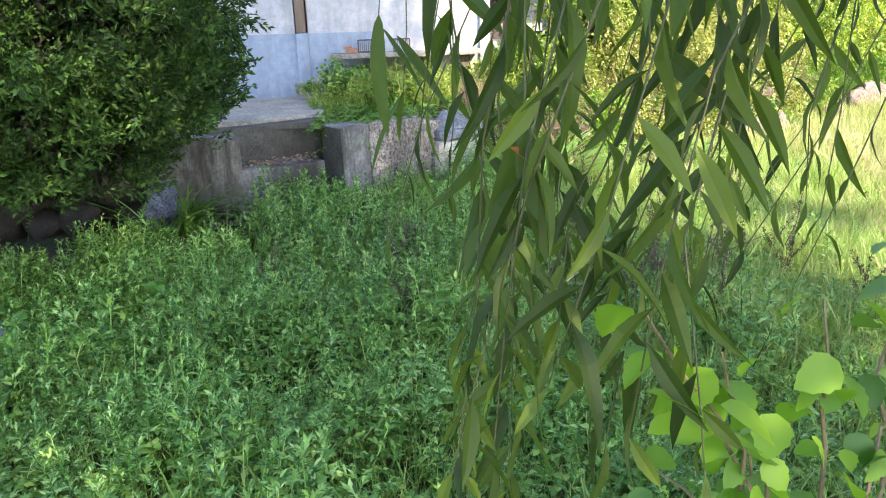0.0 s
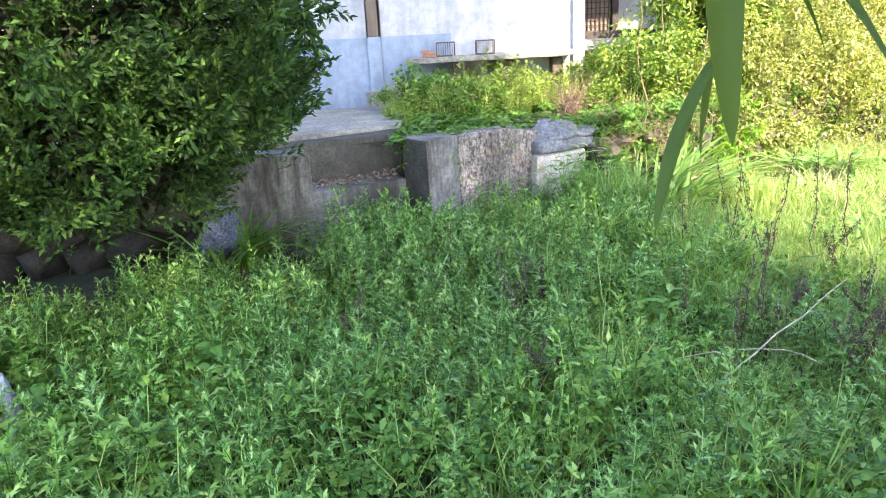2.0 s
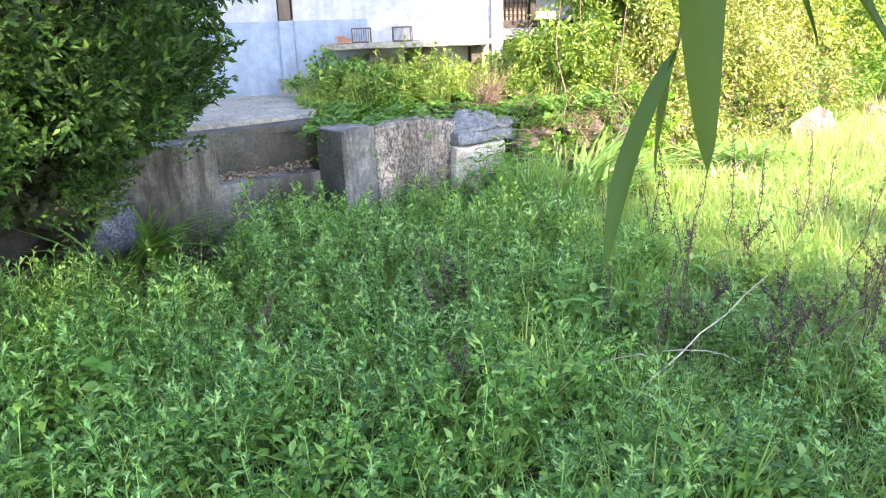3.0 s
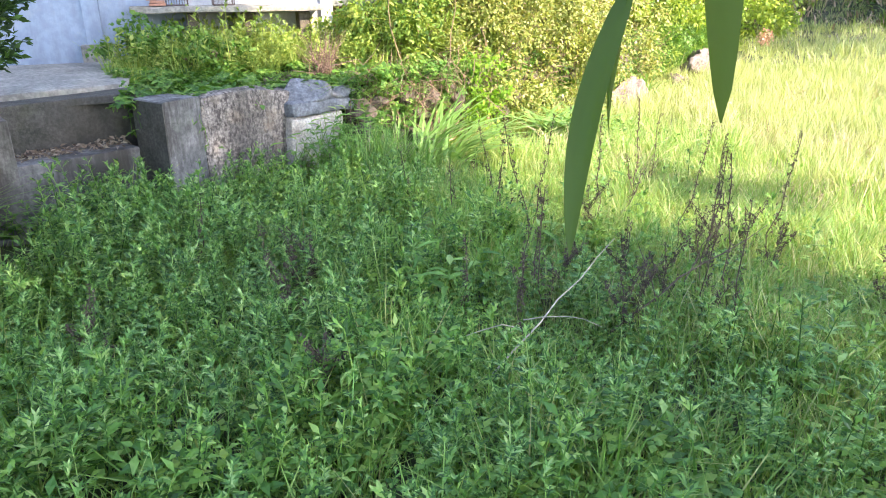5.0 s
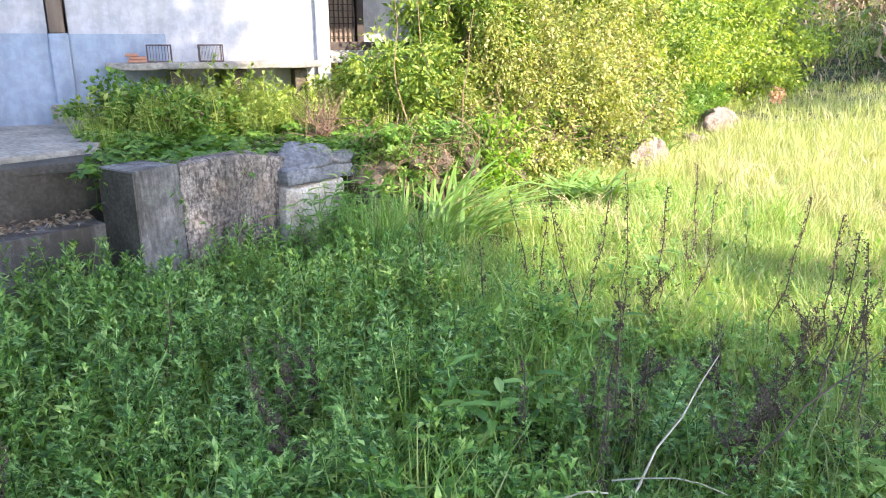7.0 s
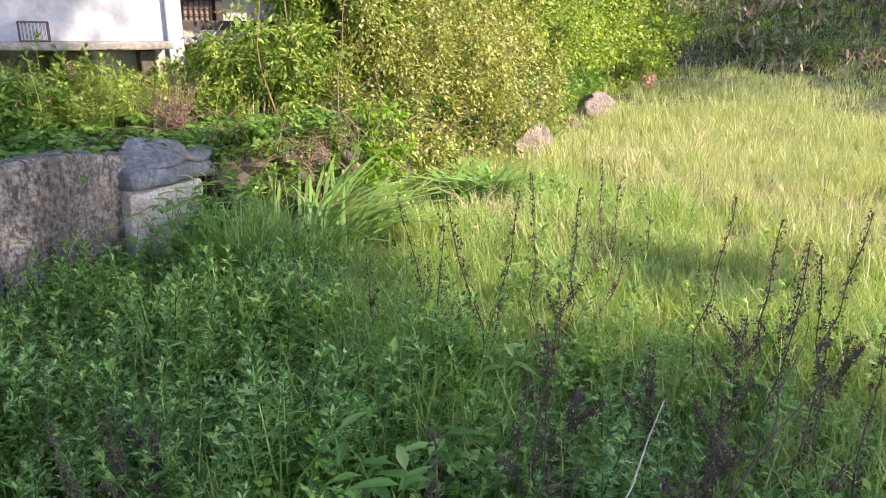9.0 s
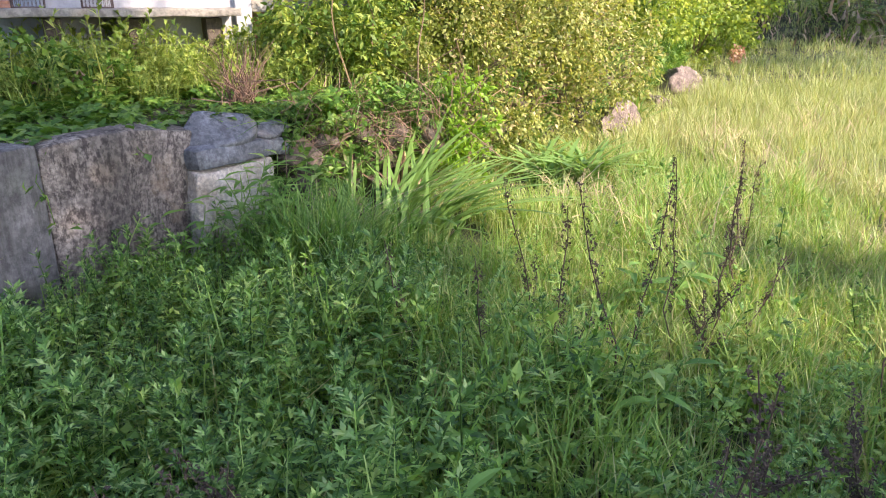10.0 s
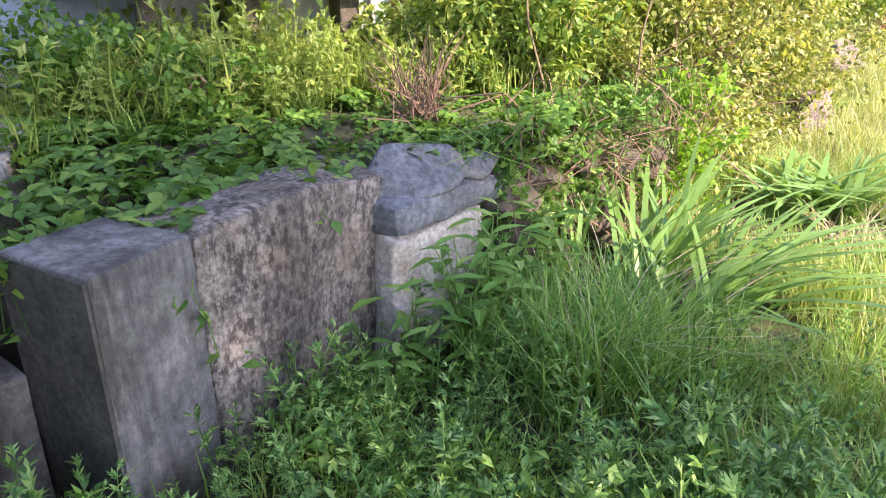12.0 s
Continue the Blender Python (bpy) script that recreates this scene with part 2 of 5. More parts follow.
def spin(yaw, pitch=0.0, roll=0.0, size=1.0):
    """Stacks of turning matrices: first about x by pitch, about y by roll, then about z by yaw."""
    yaw, pitch, roll, size = np.broadcast_arrays(*map(lambda a: np.asarray(a, float), (yaw, pitch, roll, size)))
    c, s = np.cos, np.sin
    z, o = np.zeros_like(yaw), np.ones_like(yaw)
    st = lambda *a: np.stack(a, -1).reshape(*yaw.shape, 3, 3)
    rz = st(c(yaw), -s(yaw), z, s(yaw), c(yaw), z, z, z, o)
    rx = st(o, z, z, z, c(pitch), -s(pitch), z, s(pitch), c(pitch))
    ry = st(c(roll), z, s(roll), z, o, z, -s(roll), z, c(roll))
    return rz @ rx @ ry * size[..., None, None]


def toward(d, twist=0.0):
    """Turning matrices that bring y onto the directions d."""
    d = np.asarray(d, float)
    d = d / np.linalg.norm(d, axis=-1, keepdims=True)
    return spin(np.arctan2(-d[..., 0], d[..., 1]), np.arcsin(np.clip(d[..., 2], -1, 1)), twist)


def scatter(geo, turns, places):
    v, f = geo
    n = len(places)
    out = np.einsum("nij,mj->nmi", turns, v) + np.asarray(places)[:, None, :]
    faces = np.asarray(f)[None] + (np.arange(n) * len(v))[:, None, None]
    return out.reshape(-1, 3), faces.reshape(-1, np.asarray(f).shape[1])


def mixed(templates, turns, places):
    """Scatters each template over its share of the places."""
    pick = rng.integers(0, len(templates), len(places))
    return join([scatter(t, turns[pick == i], places[pick == i]) for i, t in enumerate(templates) if (pick == i).any()])


def leaf(length=1.0, width=0.4, fold=0.15, droop=0.15, widest=0.4):
    """A folded, drooping blade along y: four triangles each half."""
    v, f = [(0, 0, 0)], []
    for k, w in ((widest * 0.55, 0.75), (widest, 1.0), (widest + (1 - widest) * 0.55, 0.62)):
        x, z = w * width * length / 2, -droop * length * k * k
        v += [(-x, k * length, z + fold * x), (0, k * length, z), (x, k * length, z + fold * x)]
    v.append((0, length, -droop * length))
    f += [(0, 2, 1), (0, 3, 2), (7, 8, 10), (8, 9, 10)]
    for a in (1, 4):
        f += [(a, a + 1, a + 4), (a, a + 4, a + 3), (a + 1, a + 2, a + 5), (a + 1, a + 5, a + 4)]
    return np.array(v, float), np.array(f)


def small_leaf(length=1.0, width=0.5, fold=0.2, droop=0.15):
    w, m = width * length / 2, 0.45 * length
    v = [(0, 0, 0), (-w, m, fold * w - droop * m * 0.4), (0, m, -droop * m * 0.4), (w, m, fold * w - droop * m * 0.4), (0, length, -droop * length)]
    return np.array(v, float), np.array([(0, 2, 1), (0, 3, 2), (1, 2, 4), (2, 3, 4)])


def blade(height, width, lean, segs=3):
    """A grass blade that rises and bends over along y."""
    v, f = [], []
    for i in range(segs):
        k = i / segs
        y, z = lean * height * k * k, height * (k - 0.35 * lean * k * k)
        w = width * (1 - 0.6 * k) / 2
        v += [(-w, y, z), (w, y, z)]
    v.append((0, lean * height, height * (1 - 0.35 * lean)))
    for i in range(segs - 1):
        a = 2 * i
        f += [(a, a + 1, a + 3), (a, a + 3, a + 2)]
    f.append((2 * segs - 2, 2 * segs - 1, 2 * segs))
    return np.array(v, float), np.array(f)


def tube(points, radii, sides=6):
    """A bent, tapered stem through the points, in triangles."""
    p = np.asarray(points, float)
    r = np.broadcast_to(radii, len(p))
    v, f = [], []
    for i in range(len(p)):
        d = p[min(i + 1, len(p) - 1)] - p[max(i - 1, 0)]
        d /= np.linalg.norm(d) + 1e-9
        a = np.cross(d, (0.3, 0.9, 0.2) if abs(d[2]) > 0.8 else (0, 0, 1))
        a /= np.linalg.norm(a)
        b = np.cross(d, a)
        for k in range(sides):
            t = 2 * math.pi * k / sides
            v.append(p[i] + r[i] * (math.cos(t) * a + math.sin(t) * b))
        if i:
            for k in range(sides):
                q, w = (i - 1) * sides + k, (i - 1) * sides + (k + 1) % sides
                f += [(q, w, w + sides), (q, w + sides, q + sides)]
    for k in range(1, sides - 1):
        f += [(0, k + 1, k), ((len(p) - 1) * sides, (len(p) - 1) * sides + k, (len(p) - 1) * sides + k + 1)]
    return np.array(v), np.array(f)


def bent(start, end, sag=0.0, wobble=0.03, n=6):
    a, b = np.array(start, float), np.array(end, float)
    t = np.linspace(0, 1, n)[:, None]
    p = a + (b - a) * t + rng.normal(0, wobble, (n, 3)) * np.sin(t * math.pi) ** 0.5
    p[:, 2] += (sag * 4 * t * (1 - t))[:, 0]
    p[0], p[-1] = a, b
    return p


def box(cx, cy, cz, sx, sy, sz, yaw=0.0, bevel=0.01, rough=0.0, cuts=0, seed=0):
    """A bevelled block; rough: how uneven its faces are."""
    bm = bmesh.new()
    bmesh.ops.create_cube(bm, size=1)
    bmesh.ops.scale(bm, vec=(sx, sy, sz), verts=bm.verts)
    if bevel:
        bmesh.ops.bevel(bm, geom=bm.edges[:], offset=bevel, segments=2, profile=0.6, affect="EDGES")
    if cuts:
        bmesh.ops.subdivide_edges(bm, edges=bm.edges[:], cuts=cuts, use_grid_fill=True)
    if rough:
        for v in bm.verts:
            v.co += Vector(noise.noise_vector(v.co * 4 + Vector((seed * 7.3, 0, 0)))) * rough
            v.co += Vector(noise.noise_vector(v.co * 17 + Vector((seed * 7.3, 0, 0)))) * rough * 0.35
    bmesh.ops.transform(bm, matrix=Matrix.Translation((cx, cy, cz)) @ Matrix.Rotation(yaw, 4, "Z"), verts=bm.verts)
    return bm


def boulder(center, size, seed, lumps=0.3, detail=3, yaw=0.0, facets=14):
    """A stone: a lumpy ball cut by flat faces."""
    r = random.Random(int(seed) * 13 + 5)
    bm = bmesh.new()
    bmesh.ops.create_icosphere(bm, subdivisions=detail, radius=1)
    cuts = [(Vector((r.gauss(0, 1), r.gauss(0, 1), r.gauss(0, 1))).normalized(), r.uniform(0.5, 0.82)) for k in range(facets)]
    for v in bm.verts:
        d = v.co.copy()
        for n, far in cuts:
            d -= n * max(0.0, d.dot(n) - far)
        k = 1.3 + lumps * 0.5 * noise.noise(v.co * 1.3 + Vector((seed * 5.1, 2, 1))) + lumps * 0.22 * noise.noise(v.co * 4.7 + Vector((seed * 3.3, 7, 1)))
        v.co = Vector((d.x * size[0], d.y * size[1], d.z * size[2])) * k
    bmesh.ops.transform(bm, matrix=Matrix.Translation(center) @ Matrix.Rotation(yaw, 4, "Z"), verts=bm.verts)
    return bm


def single(name, geo, mat, label, category, group="", kind="", smooth=False):
    return tagged(part(name, geo, mat, None, "", smooth), label, category, group, kind)


# ---- the lie of the land ----
WALL = [(-9.0, -1.2), (-5.0, 1.9), (-3.4, 3.2), (-2.3, 3.95), (-1.06, 4.3), (-0.6, 4.75), (-0.345, 4.86), (-0.12, 5.13), (0.37, 5.76), (0.66, 5.95),
        (1.65, 6.55), (2.9, 7.8), (4.3, 9.4), (5.8, 11.2), (7.4, 13.1), (9.5, 15.6), (13.0, 19.5)]
WALL_XY = np.array(WALL)
TOP = 0.67


def ground_z(x, y):
    """The meadow: flat near the wall, rising a little far off, then a wooded bank."""
    x, y = np.asarray(x, float), np.asarray(y, float)
    q = 0.7 * x + 0.7 * y
    z = np.interp(q, [-400, 11, 16, 18.2, 20.5, 40, 90, 900], [0, 0, 0.36, 0.5, 1.3, 8.5, 13, 15])
    return z + 0.035 * np.sin(1.7 * x + 0.6 * y) * np.sin(1.3 * y - 0.4 * x) + 0.012 * np.sin(5 * x) * np.sin(4.3 * y)


def wall_side(x, y):
    """How far behind the wall's line a point lies; negative in front of it."""
    p = np.stack([np.asarray(x, float), np.asarray(y, float)], -1)
    best = np.full(p.shape[:-1], 1e9)
    sign = np.ones(p.shape[:-1])
    for a, b in zip(WALL_XY[:-1], WALL_XY[1:]):
        d = b - a
        t = np.clip(((p - a) @ d) / (d @ d), 0, 1)
        r = p - (a + t[..., None] * d)
        dist = np.linalg.norm(r, axis=-1)
        closer = dist < best
        sign = np.where(closer, np.sign(d[0] * r[..., 1] - d[1] * r[..., 0]), sign)
        best = np.where(closer, dist, best)
    return best * sign


def terrace_z(x, y):
    s = np.clip(wall_side(x, y), 0, None)
    return TOP + np.clip(s * 0.03, 0, 0.07) + 0.015 * np.sin(2.3 * np.asarray(x)) * np.sin(2.9 * np.asarray(y))


xs = np.concatenate([[-600, -200, -60, -25], np.arange(-12, 30, 0.4), [34, 40, 50, 80, 200, 600]])
ys = np.concatenate([[-600, -200, -60, -25], np.arange(-10, 34, 0.4), [38, 45, 60, 90, 200, 600]])
gx, gy = np.meshgrid(xs, ys)
gz = ground_z(gx, gy)
nx = len(xs)
ids = np.arange(gx.size).reshape(gx.shape)
quads = np.stack([ids[:-1, :-1], ids[:-1, 1:], ids[1:, 1:], ids[1:, :-1]], -1).reshape(-1, 4)
single("ground", (np.stack([gx, gy, gz], -1).reshape(-1, 3), quads), M_SOIL, "dark soil of an overgrown meadow under the weeds", "ground", kind="structure", smooth=True)

# the raised terrace behind the wall, in strips that run back from its line
line = np.concatenate([np.linspace(a, b, 8, endpoint=False) for a, b in zip(WALL_XY[:-1], WALL_XY[1:])] + [WALL_XY[-1:]])
line = line[(line[:, 0] < -1.06) | (line[:, 0] > -0.4)]
offs = np.array([0.14, 0.3, 0.6, 1.0, 1.6, 2.4, 3.5, 5, 8, 14, 30])
rows_xy = np.stack([line + o * np.array([-0.6, 0.8]) for o in offs])
tz = terrace_z(rows_xy[..., 0], rows_xy[..., 1])
tv = np.concatenate([np.concatenate([rows_xy, tz[..., None]], -1), np.concatenate([rows_xy[:1], np.full((1, len(line), 1), -0.1)], -1)])
tv = np.concatenate([tv[-1:], tv[:-1]])
ti = np.arange(tv.shape[0] * tv.shape[1]).reshape(tv.shape[:2])
tq = np.stack([ti[:-1, :-1], ti[:-1, 1:], ti[1:, 1:], ti[1:, :-1]], -1)
keep = ~((line[:-1, 0] < -1.06) & (line[1:, 0] > -0.4))
steps_gap = tq[:, ~keep]
tq = np.concatenate([tq[:, keep].reshape(-1, 4), steps_gap[3:].reshape(-1, 4)])
single("terrace_ground", (tv.reshape(-1, 3), tq), M_TERRACE, "raised earth terrace in front of the house", "terrace", kind="structure", smooth=True)


# ---- retaining wall, blocks and steps ----
def prism(corners, z0, z1, top_drop=None, bevel=0.012, cuts=0, rough=0.0, seed=0):
    """An upright block over a polygon of corners."""
    bm = bmesh.new()
    lo = [bm.verts.new((x, y, z0)) for x, y in corners]
    hi = [bm.verts.new((x, y, z1 - (top_drop[i] if top_drop else 0))) for i, (x, y) in enumerate(corners)]
    n = len(corners)
    bm.faces.new(list(reversed(lo)))
    bm.faces.new(hi)
    for i in range(n):
        bm.faces.new([lo[i], lo[(i + 1) % n], hi[(i + 1) % n], hi[i]])
    bmesh.ops.recalc_face_normals(bm, faces=bm.faces)
    if bevel:
        bmesh.ops.bevel(bm, geom=bm.edges[:], offset=bevel, segments=2, profile=0.6, affect="EDGES")
    if cuts:
        bmesh.ops.triangulate(bm, faces=[f for f in bm.faces if len(f.verts) > 4])
        bmesh.ops.subdivide_edges(bm, edges=bm.edges[:], cuts=cuts, use_grid_fill=True)
    if rough:
        for v in bm.verts:
            s = Vector((seed * 5.7, 0, 0))
            v.co += Vector(noise.noise_vector(v.co * 3 + s)) * rough + Vector(noise.noise_vector(v.co * 14 + s)) * rough * 0.4
    return bm


wall = thing("retaining_wall", (0, 5.2, 0), "weathered concrete and stone retaining wall with dark streaks", "retaining wall")
part("end_pier", prism([(-0.345, 4.83), (-0.16, 5.085), (-0.42, 5.27), (-0.61, 5.055)], -0.1, 0.747, cuts=2, rough=0.006), M_CONCRETE, wall, "smooth grey concrete pier", True)
# A thin, darker olive sheet covers the pier's side by the steps.
part("side_face", prism([(-0.352, 4.826), (-0.616, 5.05), (-0.61, 5.057), (-0.346, 4.833)], -0.1, 0.735, bevel=0), M_SIDE, wall, "dark olive side of the pier")
part("roughcast_panel", prism([(-0.155, 5.095), (0.10, 5.41), (0.37, 5.735), (0.43, 5.86), (0.16, 6.0), (-0.40, 5.285)], -0.1, 0.735, (0, -0.012, 0.035, 0.07, 0.02, 0), 0.03, 5, 0.016, 2), M_ROUGHCAST, wall, "rough-cast concrete with dark weather streaks", True)
# Limewash made lighter still: a warm sun fleck is put into the colour.
part("stone", box(0.53, 5.885, 0.19, 0.54, 0.26, 0.61, 0.66, 0.075, 0.04, 6, 5), M_PALE, wall, "limewashed stone face, lightened for the sun fleck on it", True)
part("stone", box(0.56, 5.92, 0.543, 0.6, 0.29, 0.11, 0.66, 0.04, 0.026, 6, 8), M_STONE, wall, "flat projecting grey slab", True)
part("stone", boulder((0.47, 5.925, 0.645), (0.2, 0.165, 0.1), 3, 0.12, 4, 0.55, 9), M_STONE, wall, "rounded blue-grey cap stone", True)
part("stone", boulder((0.76, 6.06, 0.61), (0.14, 0.11, 0.055), 9, 0.2, 3, 0.7), M_STONE, wall, "", True)
part("stone", boulder((0.92, 6.12, 0.45), (0.13, 0.12, 0.12), 10, 0.25, 3), M_BROWNROCK, wall, "", True)
part("stone", boulder((0.9, 6.08, 0.2), (0.14, 0.12, 0.15), 11, 0.25, 3), M_BROWNROCK, wall, "", True)
for k in range(80):
    t = k / 80
    i = np.interp(t, [0, 0.45, 1], [9.4, 10.4, 12.3])
    a, b = WALL_XY[int(i)], WALL_XY[int(i) + 1]
    p = a + (b - a) * (i % 1)
    r = rng.uniform(0.06, 0.115) * (1 + 0.4 * t)
    part("stone", boulder((p[0] + rng.normal(0, 0.04), p[1] + rng.normal(0, 0.04), ground_z(*p) + rng.choice([0.08, 0.22, 0.36, 0.48, 0.54])), (r, r * rng.uniform(0.7, 1), r * rng.uniform(0.6, 0.85)), k + 20, 0.3, 2, rng.uniform(0, 3)),
         M_BROWNROCK, wall, "", True)

left_wall = thing("stone_wall", (-2.6, 3.6, 0), "dark shaded rubble stone wall under the cedar", "wall")
part("block", prism([(-1.055, 4.225), (-1.28, 4.56), (-1.9, 4.3), (-1.78, 4.05)], -0.1, 0.75, cuts=2, rough=0.008, seed=4), M_CONCRETE, left_wall, "grey concrete end block", True)
# The cedar's shade over these stones is put into their dark colour.
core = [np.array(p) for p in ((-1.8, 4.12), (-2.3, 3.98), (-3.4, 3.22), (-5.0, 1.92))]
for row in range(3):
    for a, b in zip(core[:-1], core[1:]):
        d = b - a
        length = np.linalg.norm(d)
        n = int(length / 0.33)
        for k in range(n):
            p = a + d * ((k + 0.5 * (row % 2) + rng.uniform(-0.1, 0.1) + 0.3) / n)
            part("stone", boulder((p[0], p[1], 0.1 + row * 0.23), (0.21 * rng.uniform(0.8, 1.15), 0.17, 0.14), rng.integers(1, 999), 0.22, 2, math.atan2(d[1], d[0])), M_SHADEDROCK, left_wall, "", True)

steps = thing("concrete_steps", (-1.05, 4.9, 0), "worn grey concrete steps strewn with dry leaves", "steps")
part("tread_block", prism([(-1.32, 4.38), (-0.60, 5.02), (-0.82, 5.28), (-1.54, 4.64)], -0.1, 0.41, cuts=2, rough=0.007, seed=6), M_CONCRETE, steps, "", True)
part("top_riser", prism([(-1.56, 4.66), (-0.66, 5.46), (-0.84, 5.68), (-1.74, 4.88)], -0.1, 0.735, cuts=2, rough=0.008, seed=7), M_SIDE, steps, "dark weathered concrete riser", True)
single("terrace_slab", prism([(-1.74, 4.87), (-0.83, 5.67), (-1.25, 7.42), (-4.4, 6.5), (-3.9, 4.4), (-2.4, 4.35)], 0.4, 0.775, bevel=0.02, cuts=3, rough=0.008, seed=8), M_SLAB, "pale concrete slab before the house wall", "slab", smooth=True)

n = 260
a, b = np.array([-1.36, 4.55]), np.array([-0.72, 5.1])
k, w = rng.random(n) ** 0.8, rng.normal(0, 0.05, n) + 0.03
pl = np.stack([a[0] + (b[0] - a[0]) * k - 0.65 * w, a[1] + (b[1] - a[1]) * k + 0.75 * w, 0.415 + 0.03 * rng.random(n) * (0.5 + k)], -1)
tagged(part("leaf_litter", mixed([small_leaf(0.06, 0.3, 0.8, 0.3), small_leaf(0.045, 0.5, 1.0, -0.2)], spin(rng.uniform(0, 6.3, n), rng.normal(0, 0.35, n), rng.normal(0, 0.5, n), rng.uniform(0.6, 1.2, n)), pl), M_LITTER),
       "dry curled brown leaves lying on the step", "dead leaves", kind="stuff")


# ---- house ----
FA = radians(15)
FU, FN = np.array([math.cos(FA), math.sin(FA)]), np.array([math.sin(FA), -math.cos(FA)])
F0 = np.array([-1.74, 7.47])


def fac(u, d):
    return F0 + u * FU + d * FN


def fbox(u0, u1, d0, d1, z0, z1, bevel=0.008, rough=0.0, cuts=0, seed=0):
    """A block on the facade: along it, out from it, up."""
    c = fac((u0 + u1) / 2, (d0 + d1) / 2)
    return box(c[0], c[1], (z0 + z1) / 2, u1 - u0, d1 - d0, z1 - z0, FA, bevel, rough, cuts, seed)


hb = fac(1, -2)
house = thing("house", (hb[0], hb[1], 0.6), "old rural house with pale blue and whitewashed plaster wall", "house")
part("wall", fbox(-4.5, 0, -0.25, 0, 0.4, 1.53, 0.004), M_BLUEWALL, house, "pale blue painted lower wall")
part("wall", fbox(-4.5, 0, -0.25, -0.012, 1.53, 3.3, 0.004), M_WHITEWALL, house, "whitewashed upper wall")
part("wall", fbox(0.16, 2.33, -0.25, -0.024, 0.4, 3.3, 0.004), M_WHITEWALL, house, "bright whitewashed plaster wall")
# Blue paint cut short: sunlight washing it out is put into its length.
part("dado", fbox(0.162, 0.95, -0.022, -0.014, 0.6, 1.528, 0.002), M_BLUEWALL, house, "pale blue painted dado, ending where sunlight washes it out")
part("pier", fbox(0.0, 0.16, -0.2, 0.025, 0.6, 1.53, 0.012, 0.004, 3), M_BLUEWALL, house, "pale blue plaster pier")
part("post", fbox(0.015, 0.135, -0.2, 0.02, 1.53, 3.3, 0.015), M_WOOD, house, "weathered dark timber post")
part("plinth", fbox(-0.05, 0.26, -0.1, 0.09, 0.6, 0.93, 0.015, 0.006, 3), M_SLAB, house)
part("pillar", fbox(2.33, 2.46, -0.3, 0.03, 0.4, 3.3, 0.012, 0.004, 2), M_WHITEWALL, house, "flaking whitewashed corner pillar")
part("porch_beam", fbox(2.462, 4.3, -0.2, 0.0, 1.25, 1.375, 0.012, 0.004, 2), M_SLAB, house, "pale timber beam along the porch floor")
part("porch_floor", fbox(2.462, 4.3, -1.3, -0.205, 1.3, 1.36, 0.006), M_DARKWOOD, house, "dark plank porch floor")
part("porch_back_wall", fbox(2.34, 4.3, -1.55, -1.32, 0.4, 3.3, 0.004), M_WHITEWALL, house)
part("porch_foot_wall", fbox(2.47, 4.3, -0.5, -0.3, 0.4, 1.25, 0.004), M_TERRACOTTA, house, "reddish earth wall beneath the porch")
part("porch_sill", fbox(2.47, 4.29, -0.42, -0.22, 1.362, 1.46, 0.008), M_DARKWOOD, house, "dark timber sill of the porch")
door = part("door", fbox(2.56, 3.05, -1.31, -1.27, 1.37, 3.0, 0.006), M_PAPER, house, "papered lattice door")
for k in range(9):
    part("lattice_bar", fbox(2.58 + k * 0.055, 2.592 + k * 0.055, -1.268, -1.25, 1.4, 2.95, 0.0), M_DARKWOOD, door)
for k in range(14):
    part("lattice_bar", fbox(2.57, 3.04, -1.249, -1.24, 1.45 + k * 0.07, 1.458 + k * 0.07, 0.0), M_DARKWOOD, door)
part("door_frame", fbox(3.06, 3.14, -1.31, -1.2, 1.36, 3.1, 0.008), M_DARKWOOD, house)
part("porch_end_wall", fbox(4.3, 4.5, -1.6, 0.0, 0.4, 3.3, 0.004), M_WOOD, house)
part("back_wall", fbox(-4.5, 4.5, -4.3, -4.05, 0.4, 3.3, 0.004), M_WHITEWALL, house)
part("gable_wall", fbox(-4.75, -4.5, -4.3, -0.01, 0.4, 3.3, 0.004), M_WHITEWALL, house)
bm = bmesh.new()
rp = [(0.45, 3.2), (-2.15, 4.5), (-4.75, 3.2), (-4.75, 3.08), (-2.15, 4.36), (0.45, 3.08)]
ends = []
for u in (-5.1, 4.8):
    ends.append([bm.verts.new((*fac(u, d), z)) for d, z in rp])
bm.faces.new(ends[0])
bm.faces.new(list(reversed(ends[1])))
for i in range(6):
    bm.faces.new([ends[0][i], ends[1][i], ends[1][(i + 1) % 6], ends[0][(i + 1) % 6]])
bmesh.ops.recalc_face_normals(bm, faces=bm.faces)
part("roof", bm, M_TILE, house, "dark grey tiled roof")

sc = fac(1.4, 0.2)
bench = thing("slab_bench", (sc[0], sc[1], 0.7), "long thin concrete shelf on short legs along the house wall", "shelf")
part("slab", fbox(0.44, 2.3, -0.015, 0.42, 1.222, 1.28, 0.012, 0.014, 7), M_SLAB, bench)
for u in (0.95, 1.5, 2.05):
    part("leg", fbox(u, u + 0.12, 0.05, 0.3, 0.68, 1.213, 0.012, 0.006, 2), M_BROWNROCK, bench)


